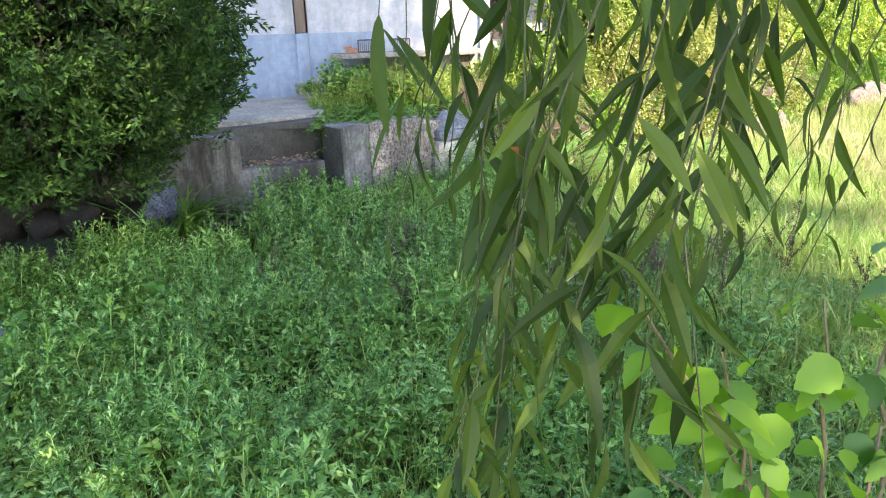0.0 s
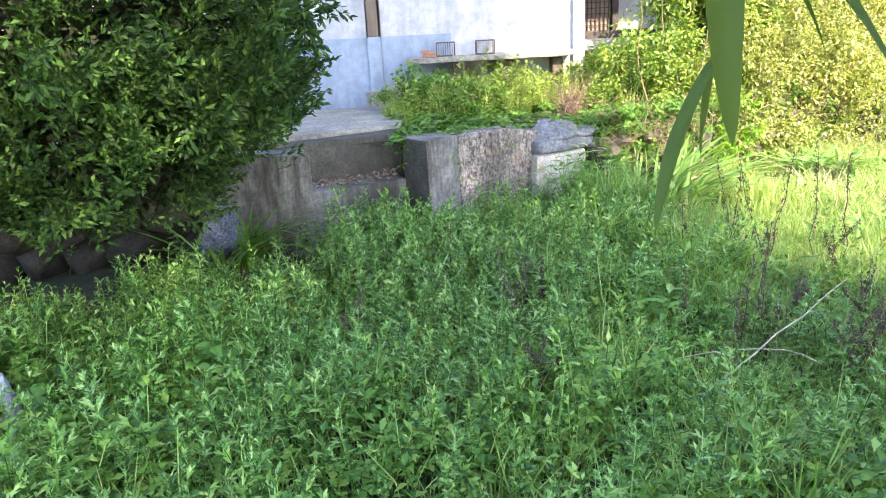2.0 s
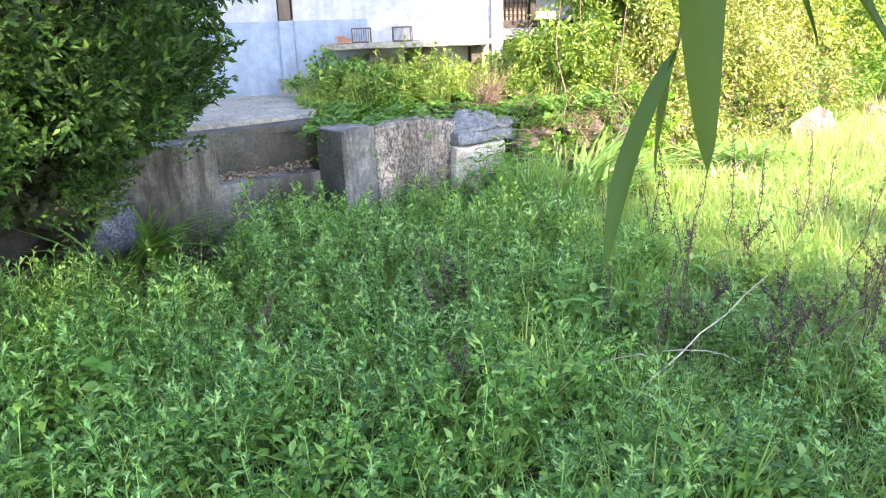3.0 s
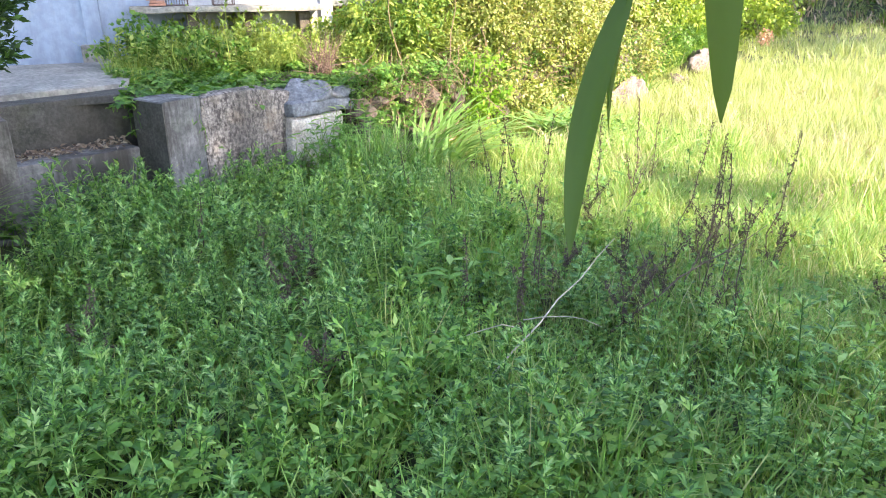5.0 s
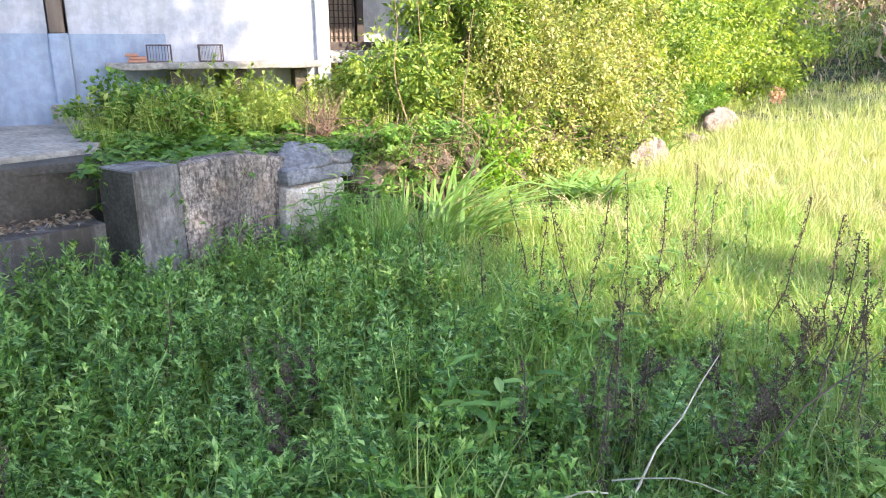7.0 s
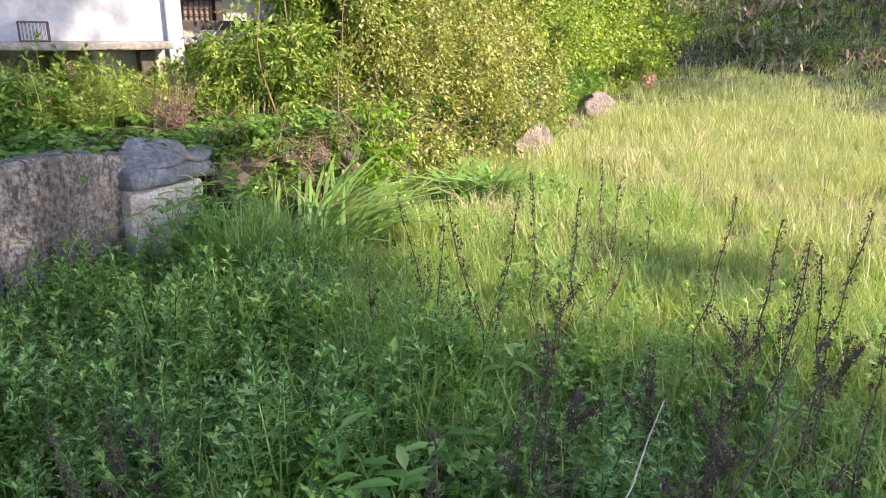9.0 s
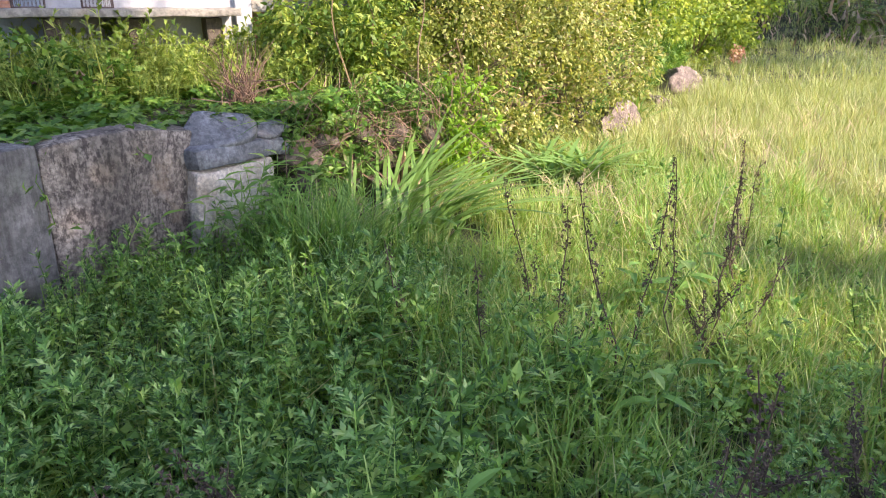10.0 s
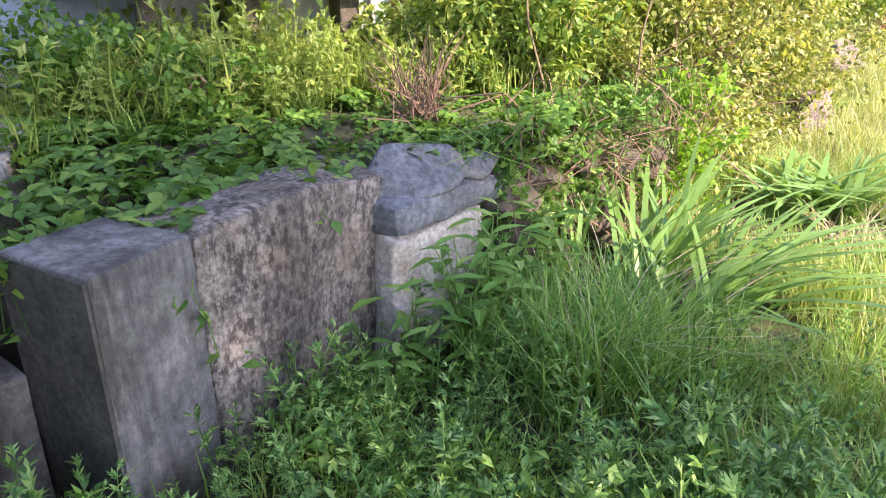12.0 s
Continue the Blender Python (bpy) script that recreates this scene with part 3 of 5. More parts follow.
def wire_crate(u0, label):
    c = fac(u0 + 0.1, 0.14)
    crate = thing("wire_crate", (c[0], c[1], 1.28), label, "crate", "crates on the shelf")
    u1, d0, d1, z0, z1 = u0 + 0.2, 0.05, 0.24, 1.287, 1.43
    for u in (u0, u1):
        for d in (d0, d1):
            part("corner_wire", tube([(*fac(u, d), z0), (*fac(u, d), z1)], 0.006, 5), M_WIRE, crate)
    for z in (z0, z1):
        for d in (d0, d1):
            part("rim_wire", tube([(*fac(u0, d), z), (*fac(u1, d), z)], 0.006, 5), M_WIRE, crate)
        for u in (u0, u1):
            part("rim_wire", tube([(*fac(u, d0), z), (*fac(u, d1), z)], 0.006, 5), M_WIRE, crate)
    for k in range(1, 8):
        u = u0 + 0.2 * k / 8
        for d in (d0, d1):
            part("mesh_wire", tube([(*fac(u, d), z0), (*fac(u, d), z1)], 0.002, 3), M_WIRE, crate)


wire_crate(0.78, "rusty wire crate beside the stacked tiles")
wire_crate(1.22, "empty rusty wire crate on the concrete shelf")
for k, (u, z, w) in enumerate(((0.62, 0, 0.16), (0.63, 1, 0.14), (0.6, 2, 0.1))):
    single("clay_tile", fbox(u, u + w, 0.08, 0.24, 1.284 + z * 0.026, 1.308 + z * 0.026, 0.006, 0.004, 2, k), M_TERRACOTTA, "broken reddish clay tile stacked on the shelf", "tile", "stacked tiles")


# ---- loose stones ----
single("upright_stone", boulder((-1.66, 3.9, 0.18), (0.2, 0.16, 0.19), 61, 0.7, 4, 0.5), M_BLUESTONE, "upright blue-grey mottled stone below the cedar", "stone", smooth=True)
single("boulder", boulder((-1.37, 1.6, 0.16), (0.17, 0.15, 0.15), 62, 0.2, 4), M_PALEBOULDER, "rounded pale grey boulder among the weeds", "stone", smooth=True)
for k, (p, w) in enumerate((((4.12, 8.62, 0.1), (0.26, 0.2, 0.24)), ((4.42, 9.0, 0.14), (0.2, 0.16, 0.22)), ((6.1, 11.05, 0.15), (0.34, 0.24, 0.26)),
                            ((6.5, 11.5, 0.2), (0.36, 0.26, 0.3)), ((5.65, 10.55, 0.06), (0.22, 0.18, 0.16)))):
    single("rock", boulder(p, w, 63 + k, 0.7, 4, 0.8 + k), M_PINKROCK, "weathered pinkish rock at the foot of the bank", "rock", "rocks along the bank", smooth=True)


# ---- plants: templates ----
def weed_plant(height, leaves, size, width, lobed):
    """A leafy weed: a stem with leaves all the way up, some cut into lobes."""
    geos = [tube([(0, 0, 0), (0.01, 0.01, height * 0.5), (0, 0.02, height)], (0.003, 0.0025, 0.0012), 3)]
    for i in range(leaves):
        k = 0.2 + 0.8 * (i + 1) / leaves
        yaw, up = i * 2.4 + rng.normal(0, 0.3), rng.uniform(0.0, 0.5) + 0.7 * (k > 0.85)
        s = size * (1.15 - 0.45 * k) * rng.uniform(0.8, 1.2)
        at = np.array([[0, 0.02 * k * k, height * k]])
        lf = small_leaf(s, width, 0.2, 0.35)
        geos.append(scatter(lf, spin([yaw], up), at))
        if lobed:
            for side in (-1, 1):
                d = np.array([-math.sin(yaw) * math.cos(up), math.cos(yaw) * math.cos(up), math.sin(up)]) * s * 0.4
                geos.append(scatter((lf[0] * 0.62, lf[1]), spin([yaw + side * 0.75], up), at + d))
    return join(geos)


def lobe(length, width):
    w, m = width * length / 2, 0.4 * length
    return np.array([(0, 0, 0), (-w, m, 0.1 * w), (w, m, 0.1 * w), (0, length, -0.15 * length)], float), np.array([(0, 2, 1), (1, 2, 3)])


def cut_weed(height, leaves, size):
    """A mugwort-like weed: leaves cut into narrow pointed lobes, crowded at the tip."""
    geos = [tube([(0, 0, 0), (0.01, 0.01, height * 0.5), (0, 0.02, height)], (0.003, 0.0025, 0.0012), 3)]
    for i in range(leaves):
        k = 0.25 + 0.75 * ((i + 1) / leaves) ** 0.8
        yaw, up = i * 2.4 + rng.normal(0, 0.3), rng.uniform(0.1, 0.5) + 0.5 * (k > 0.8)
        s = size * (1.2 - 0.5 * k) * rng.uniform(0.8, 1.2)
        at = np.array([[0, 0.02 * k * k, height * k]])
        d = np.array([-math.sin(yaw) * math.cos(up), math.cos(yaw) * math.cos(up), math.sin(up)])
        geos.append(scatter(lobe(s, 0.3), spin([yaw], up), at))
        for f, q in ((0.2, 0.5), (0.45, 0.5)):
            for side in (-1, 1):
                geos.append(scatter(lobe(s * q, 0.36), spin([yaw + side * 0.85], up), at + d * s * f))
    return join(geos)


def trefoil(height, size, fine=False):
    geos = []
    for i in range(4):
        yaw = i * 1.9 + rng.normal(0, 0.3)
        p = np.array([[0.35 * height * math.sin(yaw), 0.35 * height * math.cos(yaw), height * rng.uniform(0.6, 1)]])
        geos.append(tube([(0, 0, 0), p[0]], 0.0014, 3))
        for k in range(3):
            geos.append(scatter(leaf(size, 0.78, 0.25, 0.3, 0.4) if fine else lobe(size, 0.85), spin([yaw + k * 2.09], rng.normal(0.1, 0.2)), p))
    return join(geos)


def tuft(blades, height, width, spread, lean=(0.2, 0.9), segs=3):
    geos = []
    for i in range(blades):
        g = blade(height * rng.uniform(0.55, 1.1), width * rng.uniform(0.7, 1.2), rng.uniform(*lean), segs)
        geos.append(scatter(g, spin([rng.uniform(0, 6.3)]), np.array([[rng.normal(0, spread), rng.normal(0, spread), 0]])))
    return join(geos)


WEEDS = [weed_plant(rng.uniform(0.2, 0.34), rng.integers(11, 15), rng.uniform(0.042, 0.064), rng.uniform(0.4, 0.56), i % 3 != 0) for i in range(8)]
CUT = [cut_weed(rng.uniform(0.2, 0.36), rng.integers(12, 16), rng.uniform(0.046, 0.068)) for i in range(8)]
TREFOILS = [trefoil(rng.uniform(0.1, 0.2), rng.uniform(0.022, 0.032)) for i in range(5)]
TUFTS = [tuft(9, rng.uniform(0.22, 0.38), 0.006, 0.02, (0.2, 0.9), 2) for i in range(6)]
FINE = [tuft(12, rng.uniform(0.2, 0.36), 0.0065, 0.035, (0.1, 0.7), 2) for i in range(6)]
COARSE = [tuft(12, rng.uniform(0.2, 0.36), 0.011, 0.1, (0.2, 0.9), 2) for i in range(5)]


def strew(area, per_m2, accept):
    """Random places in a rectangle of the plan, thinned by accept(x, y) from 0 to 1."""
    x0, x1, y0, y1 = area
    n = int((x1 - x0) * (y1 - y0) * per_m2)
    x, y = rng.uniform(x0, x1, n), rng.uniform(y0, y1, n)
    k = rng.random(n) < accept(x, y)
    return x[k], y[k]


def clear(x, y):
    """Room for the strap leaves, long grass and broad-leaved plants at the wall's foot."""
    out = np.ones(np.shape(x), bool)
    for cx, cy, r in ((1.55, 5.95, 0.42), (1.75, 5.62, 0.3), (1.1, 5.25, 0.3), (2.75, 6.6, 0.55), (-1.6, 3.75, 0.42), (-1.15, 3.75, 0.4), (-2.2, 3.45, 0.5), (-2.7, 3.0, 0.55), (-2.1, 3.05, 0.35), (0.62, 5.55, 0.16)):
        out &= (x - cx) ** 2 + (y - cy) ** 2 > r * r
    return out


def front(x, y):
    return clear(x, y) & (wall_side(x, y) < -0.06) & ~((x > -1.7) & (x < -0.3) & (y > 4.36 + 0.89 * (x + 1.32)))


def patchy(x, y, f=1.0, s=0.0):
    return 0.5 + 0.5 * np.sin(f * 2.1 * x + 1.3 * np.sin(f * 1.7 * y + s) + s) * np.sin(f * 1.9 * y + 1.1 * np.sin(f * 2.3 * x + s))


def fringe(x, y):
    """Thins the growth out towards the trodden ground behind and the far corner."""
    return np.clip(1.25 + (y + 0.5) / 1.5, 0, 1) * np.clip((x + 4.6) / 1.2, 0, 1) * np.clip((4.7 - x) / 1.4, 0, 1) * np.clip(0.3 + 1.4 * (y - 0.1), 0.3, 1)


def meadowness(x, y):
    """0 in the weedy corner by the wall, 1 out in the grass."""
    return np.clip((1.05 * x + 0.35 * (y - 3) - 1.3) / 1.6, 0, 1)


def cover(name, templates, mat, places, zf, label, category, size=(0.75, 1.25), tip=0.15):
    x, y = places
    n = len(x)
    turns = spin(rng.uniform(0, 6.3, n), rng.normal(0, tip, n), rng.normal(0, tip, n), rng.uniform(*size, n) * (0.72 + 0.56 * patchy(x, y, 1.7, 5)))
    g = mixed(templates, turns, np.stack([x, y, zf(x, y) - 0.01], -1))
    return tagged(part(name, g, mat), label, category, kind="stuff")


def weedy(x, y):
    """Where the knee-high weeds stand, with small gaps between the plants."""
    return front(x, y) * fringe(x, y) * (1 - 0.92 * meadowness(x, y)) * (0.62 + 0.38 * np.clip(1.2 - x, 0, 1)) * (patchy(x, y, 3.7, 7) > 0.14)


cover("mugwort", CUT, M_MUGWORT, strew((-4.2, 4.2, -2.2, 6.6), 225, lambda x, y: weedy(x, y) * np.clip(1.5 * patchy(x, y, 1.2) - 0.05, 0.1, 1)), ground_z,
      "dense knee-high mugwort with grey-green deeply cut leaves", "weeds", tip=0.22)
cover("weeds", WEEDS, M_WEED, strew((-4.2, 4.2, -2.2, 6.6), 250, lambda x, y: weedy(x, y) * np.clip(1.25 - 1.5 * patchy(x, y, 1.2), 0.08, 0.8)), ground_z,
      "knee-high fresh green leafy weeds with lobed leaves", "weeds", tip=0.22)
cover("tall_mugwort", CUT, M_MUGWORT, strew((-0.9, 1.3, 3.0, 5.6), 55, lambda x, y: front(x, y) * (0.35 + 0.65 * patchy(x, y, 2.1, 3))), ground_z,
      "tall mugwort with large cut leaves along the wall foot", "weeds", (1.05, 1.45), 0.25)
cover("clover", TREFOILS, M_CLOVER, strew((-4.0, 3.5, -2.0, 5.5), 270, lambda x, y: front(x, y) * fringe(x, y) * (0.2 + 0.8 * patchy(x, y, 1.3, 2)) * np.clip(1.3 - 0.25 * y, 0.15, 1)), ground_z,
      "light green three-lobed clover leaves among the weeds", "clover", (0.75, 1.45))
cover("grass", TUFTS, M_GRASS, strew((-4.6, 4.6, -2.6, 7.5), 265, lambda x, y: front(x, y) * fringe(x, y) * (0.24 + 0.5 * patchy(x, y, 0.9, 4) + 0.8 * np.clip(x / 1.6, 0, 1))), ground_z,
      "slender green grass tufts growing through the weeds", "grass", (0.7, 1.3))
cover("meadow_grass", FINE, M_MEADOW, strew((0.8, 9.5, 0.6, 11), 210, lambda x, y: front(x, y) * meadowness(x, y) * (0.5 + 0.5 * patchy(x, y, 0.8, 1))), ground_z,
      "fine yellow-green meadow grass in long soft tufts", "grass", (0.6, 1.2))
cover("far_meadow_grass", COARSE, M_MEADOW, strew((2.5, 24, 5, 27), 40, lambda x, y: front(x, y) * np.clip((x + y - 11) / 4, 0, 1) * (0.45 + 0.55 * patchy(x, y, 0.6, 1))), ground_z,
      "yellow-green meadow grass stretching to the wooded bank", "grass", (0.6, 1.2))


def on_terrace(x, y):
    s = wall_side(x, y)
    house_front = (np.stack([x, y], -1) - F0) @ FN
    slab = (x < -0.86 - 0.28 * (y - 5.6) + 0.16 * np.sin(4 * y + 2 * x)) & (x < -0.7)
    bare = (x > -0.75) & (x < 0.45) & (s < 0.17 + 0.1 * np.sin(7 * x + 5 * y))
    return (s > 0.02) & (house_front > 0.05) & ~slab & ~bare


VINES = [trefoil(0.1, 0.05, True), trefoil(0.13, 0.058, True), trefoil(0.08, 0.055, True)]
RAISED = [(np.asarray(v) + (0, 0, 0.12), f) for v, f in VINES]
cover("broad_clover", RAISED, M_VINE, strew((-2.6, -0.2, 0.2, 3.0), 60, lambda x, y: front(x, y) * np.clip(-0.6 - x, 0, 1) * (0.3 + 0.7 * patchy(x, y, 1.9, 1))), ground_z,
      "broad rounded three-lobed leaves among the weeds", "weeds", (0.8, 1.4), 0.3)
cover("vines", VINES, M_VINE, strew((-1.6, 4.5, 4.9, 9.6), 240, lambda x, y: on_terrace(x, y) * (0.5 + 0.5 * patchy(x, y, 1.1, 3)) * np.clip(1.6 - 0.3 * x, 0.3, 1)), terrace_z,
      "broad three-lobed vine leaves covering the terrace", "vines", (0.5, 0.95), 0.3)


def before_house(x, y):
    return (np.stack([x, y], -1) - F0) @ FN


cover("terrace_weeds", WEEDS + TUFTS, M_TERRACEWEED, strew((-1.7, 5.5, 5.6, 10), 80, lambda x, y: on_terrace(x, y) * np.clip((wall_side(x, y) - 0.7) / 0.5, 0, 1)), terrace_z,
      "yellow-green weeds on the terrace", "weeds", (0.6, 1.15))
cover("tall_weeds", WEEDS + TUFTS + TUFTS, M_TERRACEWEED, strew((-1.4, 2.6, 6.2, 9), 300, lambda x, y: on_terrace(x, y) * (before_house(x, y) < 1.2) * np.clip((x + 1.35) * 2, 0, 1)), terrace_z,
      "tall yellow-green weeds in front of the house shelf", "weeds", (1.0, 1.75))


# ---- shrubs, trees ----
def leafy_crown(center, radii, leaves, size, width, fill=0.55, lump=0.35, seed=0, droop=0.4):
    """Leaves through the outer part of an uneven, lumpy volume."""
    d = rng.normal(size=(leaves, 3))
    d /= np.linalg.norm(d, axis=1, keepdims=True)
    q = d * 2.2 + seed
    lumps = 1 + lump * (np.sin(2.1 * q[:, 0] + 1.3 * q[:, 2]) * np.sin(2.7 * q[:, 1] + seed) + 0.6 * np.sin(5 * q[:, 2] + 4 * q[:, 0]) * np.sin(4.4 * q[:, 1]))
    r = (1 - fill * rng.random(leaves) ** 1.6) * lumps + rng.normal(0, 0.05, leaves)
    p = np.asarray(center) + d * r[:, None] * np.asarray(radii)
    out = d + rng.normal(0, 0.6, d.shape)
    out[:, 2] -= droop * rng.random(leaves)
    s = size * rng.uniform(0.6, 1.3, leaves)
    return scatter(lobe(1, width * 1.05), toward(out, rng.normal(0, 0.7, leaves)) * s[:, None, None], p)


def clumped(center, radii, leaves, size, width, clumps=40, seed=0):
    """A crown of many smaller leafy clumps, with gaps between them."""
    geos = []
    per = leaves // clumps
    for k in range(clumps):
        d = rng.normal(size=3)
        d /= np.linalg.norm(d)
        r = rng.uniform(0.4, 1.18)
        c = np.asarray(center) + d * r * np.asarray(radii)
        s = rng.uniform(0.15, 0.36)
        geos.append(leafy_crown(c, np.asarray(radii) * s * (1, 1, 0.8), per, size, width, 0.9, 0.5, seed + k))
    return join(geos)


def shrub(name, base, radii, height, leaves, size, width, mat, label, category="shrub", group="", stems=7, seed=0, stem_mat=None):
    th = thing(name, base, label, category, group)
    c = np.array(base) + (0, 0, height)
    for k in range(stems):
        a = 2 * math.pi * k / stems + rng.normal(0, 0.3)
        tip = c + np.array([math.cos(a) * radii[0] * 0.7, math.sin(a) * radii[1] * 0.7, rng.uniform(-0.2, 0.6) * radii[2]])
        p = bent((base[0] + 0.06 * math.cos(a), base[1] + 0.06 * math.sin(a), base[2] - 0.05), tip, 0.1, 0.04)
        part("stem", tube(p, np.linspace(0.014, 0.004, len(p)), 5), stem_mat or M_TWIG, th)
    part("foliage", clumped(c, radii, leaves, size, width, 64, seed), mat, th)
    return th


def terr(x, y):
    return (x, y, float(terrace_z(x, y)))


G = "bank shrubs"
shrub("shrub", terr(1.35, 7.3), (0.5, 0.45, 0.5), 0.3, 5200, 0.058, 0.45, M_SHRUB, "green leafy shrub on the edge of the terrace", seed=1, group=G)
shrub("shrub", terr(0.95, 7.75), (0.45, 0.35, 0.35), 0.22, 3200, 0.058, 0.45, M_SHRUB, "low green shrub before the porch", seed=2, group=G)
shrub("vine_heap", terr(-0.98, 6.85), (0.36, 0.3, 0.26), 0.2, 2400, 0.046, 0.8, M_VINE, "heap of broad green vine leaves beside the shelf", "vines", seed=51, stems=6)
shrub("vine_heap", terr(-0.45, 6.75), (0.4, 0.3, 0.22), 0.14, 2200, 0.044, 0.8, M_VINE, "low heap of broad green vine leaves on the terrace", "vines", seed=52, stems=6)
shrub("tall_shrub", terr(1.75, 7.9), (0.5, 0.42, 0.95), 0.85, 7600, 0.066, 0.42, M_SHRUB, "tall green leafy shrub beside the porch", seed=3, group=G)
shrub("olive_bush", terr(2.3, 7.42), (0.7, 0.62, 0.85), 0.0, 14000, 0.042, 0.5, M_OLIVE, "dense olive-yellow twiggy bush hanging over the wall", seed=4, group=G, stems=14)
shrub("olive_bush", terr(3.2, 8.35), (0.95, 0.85, 1.15), 0.2, 19000, 0.045, 0.5, M_OLIVE, "large sunlit olive-yellow bush hanging over the wall", seed=5, group=G, stems=16)
shrub("olive_bush", terr(4.15, 9.9), (0.85, 0.75, 1.0), 0.3, 11000, 0.055, 0.5, M_OLIVE, "sunlit olive-yellow bush on the bank", seed=6, group=G, stems=12)
shrub("olive_bush", terr(2.75, 7.95), (0.7, 0.6, 1.0), 0.1, 9000, 0.05, 0.5, M_OLIVE, "olive-yellow bush hanging over the wall", seed=31, group=G, stems=10)
shrub("olive_bush", terr(3.5, 9.05), (0.6, 0.55, 1.0), 0.1, 9000, 0.05, 0.5, M_OLIVE, "olive-yellow bush hanging over the bank", seed=32, group=G, stems=10)
shrub("shrub", terr(4.75, 10.55), (0.7, 0.6, 1.0), 0.2, 6500, 0.065, 0.45, M_SHRUB, "leafy green shrub hanging over the bank", seed=33, group=G)
shrub("shrub", terr(5.65, 11.95), (0.75, 0.65, 1.0), 0.25, 6000, 0.07, 0.45, M_BRIGHT, "bright leafy shrub hanging over the bank", seed=34, group=G)
shrub("shrub", terr(6.7, 13.4), (0.75, 0.65, 1.0), 0.25, 6000, 0.075, 0.45, M_BRIGHT, "bright leafy shrub at the end of the bank", seed=35, group=G)
shrub("tall_shrub", terr(2.2, 8.05), (0.45, 0.4, 0.95), 0.95, 7000, 0.066, 0.42, M_SHRUB, "tall green leafy shrub at the porch end", seed=41, group=G)
shrub("yellow_bush", (2.05, 6.85, 0.05), (0.3, 0.25, 0.4), 0.4, 1800, 0.055, 0.5, M_LIME, "small yellow-green leafy bush at the wall's foot", seed=16, group=G)
shrub("shrub", terr(5.2, 11.2), (1.0, 0.9, 1.05), 0.6, 7500, 0.075, 0.45, M_SHRUB, "leafy green shrub on the bank", seed=7, group=G)
shrub("shrub", terr(6.3, 12.6), (1.0, 0.9, 1.1), 0.7, 7000, 0.08, 0.45, M_BRIGHT, "bright green sunlit shrub on the bank", seed=8, group=G)
shrub("bright_shrub", (7.75, 13.55, 0.3), (0.95, 0.8, 1.15), 0.95, 8500, 0.09, 0.5, M_BRIGHT, "tall bright green shrub at the end of the bank", seed=9, group=G)
shrub("bright_shrub", (9.0, 15.0, 0.4), (1.1, 0.9, 1.3), 1.1, 8000, 0.1, 0.5, M_BRIGHT, "bright green shrub at the meadow's edge", seed=10, group=G)
for k, (x, y) in enumerate(((3.9, 10.9), (4.7, 12.4), (5.9, 14.0), (7.3, 15.6), (4.6, 14.0), (9.3, 17.6))):
    shrub("backing_shrub", terr(x, y), (1.3, 1.1, 1.6), 1.4, 6000, 0.12, 0.5, M_SHRUB if k % 2 else M_BRIGHT, "tall leafy shrub behind the bank bushes", seed=20 + k, group="shrubs behind the bank")


def tree(base, height, spread, mat, label, seed, leaves=3500, size=0.22, lean=0.0, crown_low=0.45):
    th = thing("tree", base, label, "tree", "woodland trees")
    b = np.array(base)
    trunk = bent(b - (0, 0, 0.2), b + (lean, 0, height * 0.8), 0, 0.1, 8)
    part("trunk", tube(trunk, np.linspace(height * 0.018, height * 0.005, 8), 7), M_BARK, th, "", True)
    geos = []
    for k in range(7):
        s = trunk[2 + k % 5]
        a = 2.4 * k + seed
        tip = s + np.array([math.cos(a) * spread * 0.7, math.sin(a) * spread * 0.7, height * rng.uniform(0.1, 0.25)])
        p = bent(s, tip, 0.15, 0.1)
        part("limb", tube(p, np.linspace(height * 0.007, height * 0.002, len(p)), 5), M_BARK, th)
        geos.append(leafy_crown(tip, (spread * 0.45,) * 2 + (spread * 0.38,), leaves // 8, size, 0.5, 0.9, 0.4, seed + k))
    geos.append(leafy_crown(b + (lean, 0, height * 0.86), (spread * 0.55, spread * 0.55, height * 0.16), leaves // 4, size, 0.5, 0.8, 0.4, seed))
    part("crown", join(geos), mat, th)
    return th


for k in range(10):
    q, s = rng.uniform(20.5, 36), rng.uniform(-11, 12)
    x, y = 0.7 * q + 0.71 * s, 0.7 * q - 0.71 * s
    tree((x, y, float(ground_z(x, y))), rng.uniform(6, 10), rng.uniform(1.8, 2.6), M_WOODS, "slender woodland tree on the wooded bank", k * 1.7, 2200, 0.26)
# Unseen tree added beside the meadow so its shadow reaches the bank's foot.
tree((15.5, 10.4, float(ground_z(15.5, 10.4))), 7.5, 2.6, M_WOODS, "unseen leafy tree added at the meadow edge to shade the bank", 5.5, 5200, 0.26)
cover("undergrowth", [tuft(14, 0.5, 0.05, 0.25, (0.5, 1.2), 2), weed_plant(0.7, 12, 0.24, 0.5, False), weed_plant(0.5, 12, 0.2, 0.5, False)], M_WOODS, strew((8, 42, 6, 42), 2.4, lambda x, y: ((x + y) * 0.7 > 18.4) & ((x + y) * 0.7 < 40)), ground_z,
      "tangled green undergrowth on the wooded bank", "undergrowth", (0.7, 1.4))
cover("dry_undergrowth", [tuft(14, 0.4, 0.05, 0.35, (0.8, 1.6), 2)], M_DRYBANK, strew((8, 42, 6, 42), 2.8, lambda x, y: ((x + y) * 0.7 > 18.2) & ((x + y) * 0.7 < 40)), ground_z,
      "brown dry stalks and leaves on the wooded bank", "undergrowth", (0.7, 1.4))


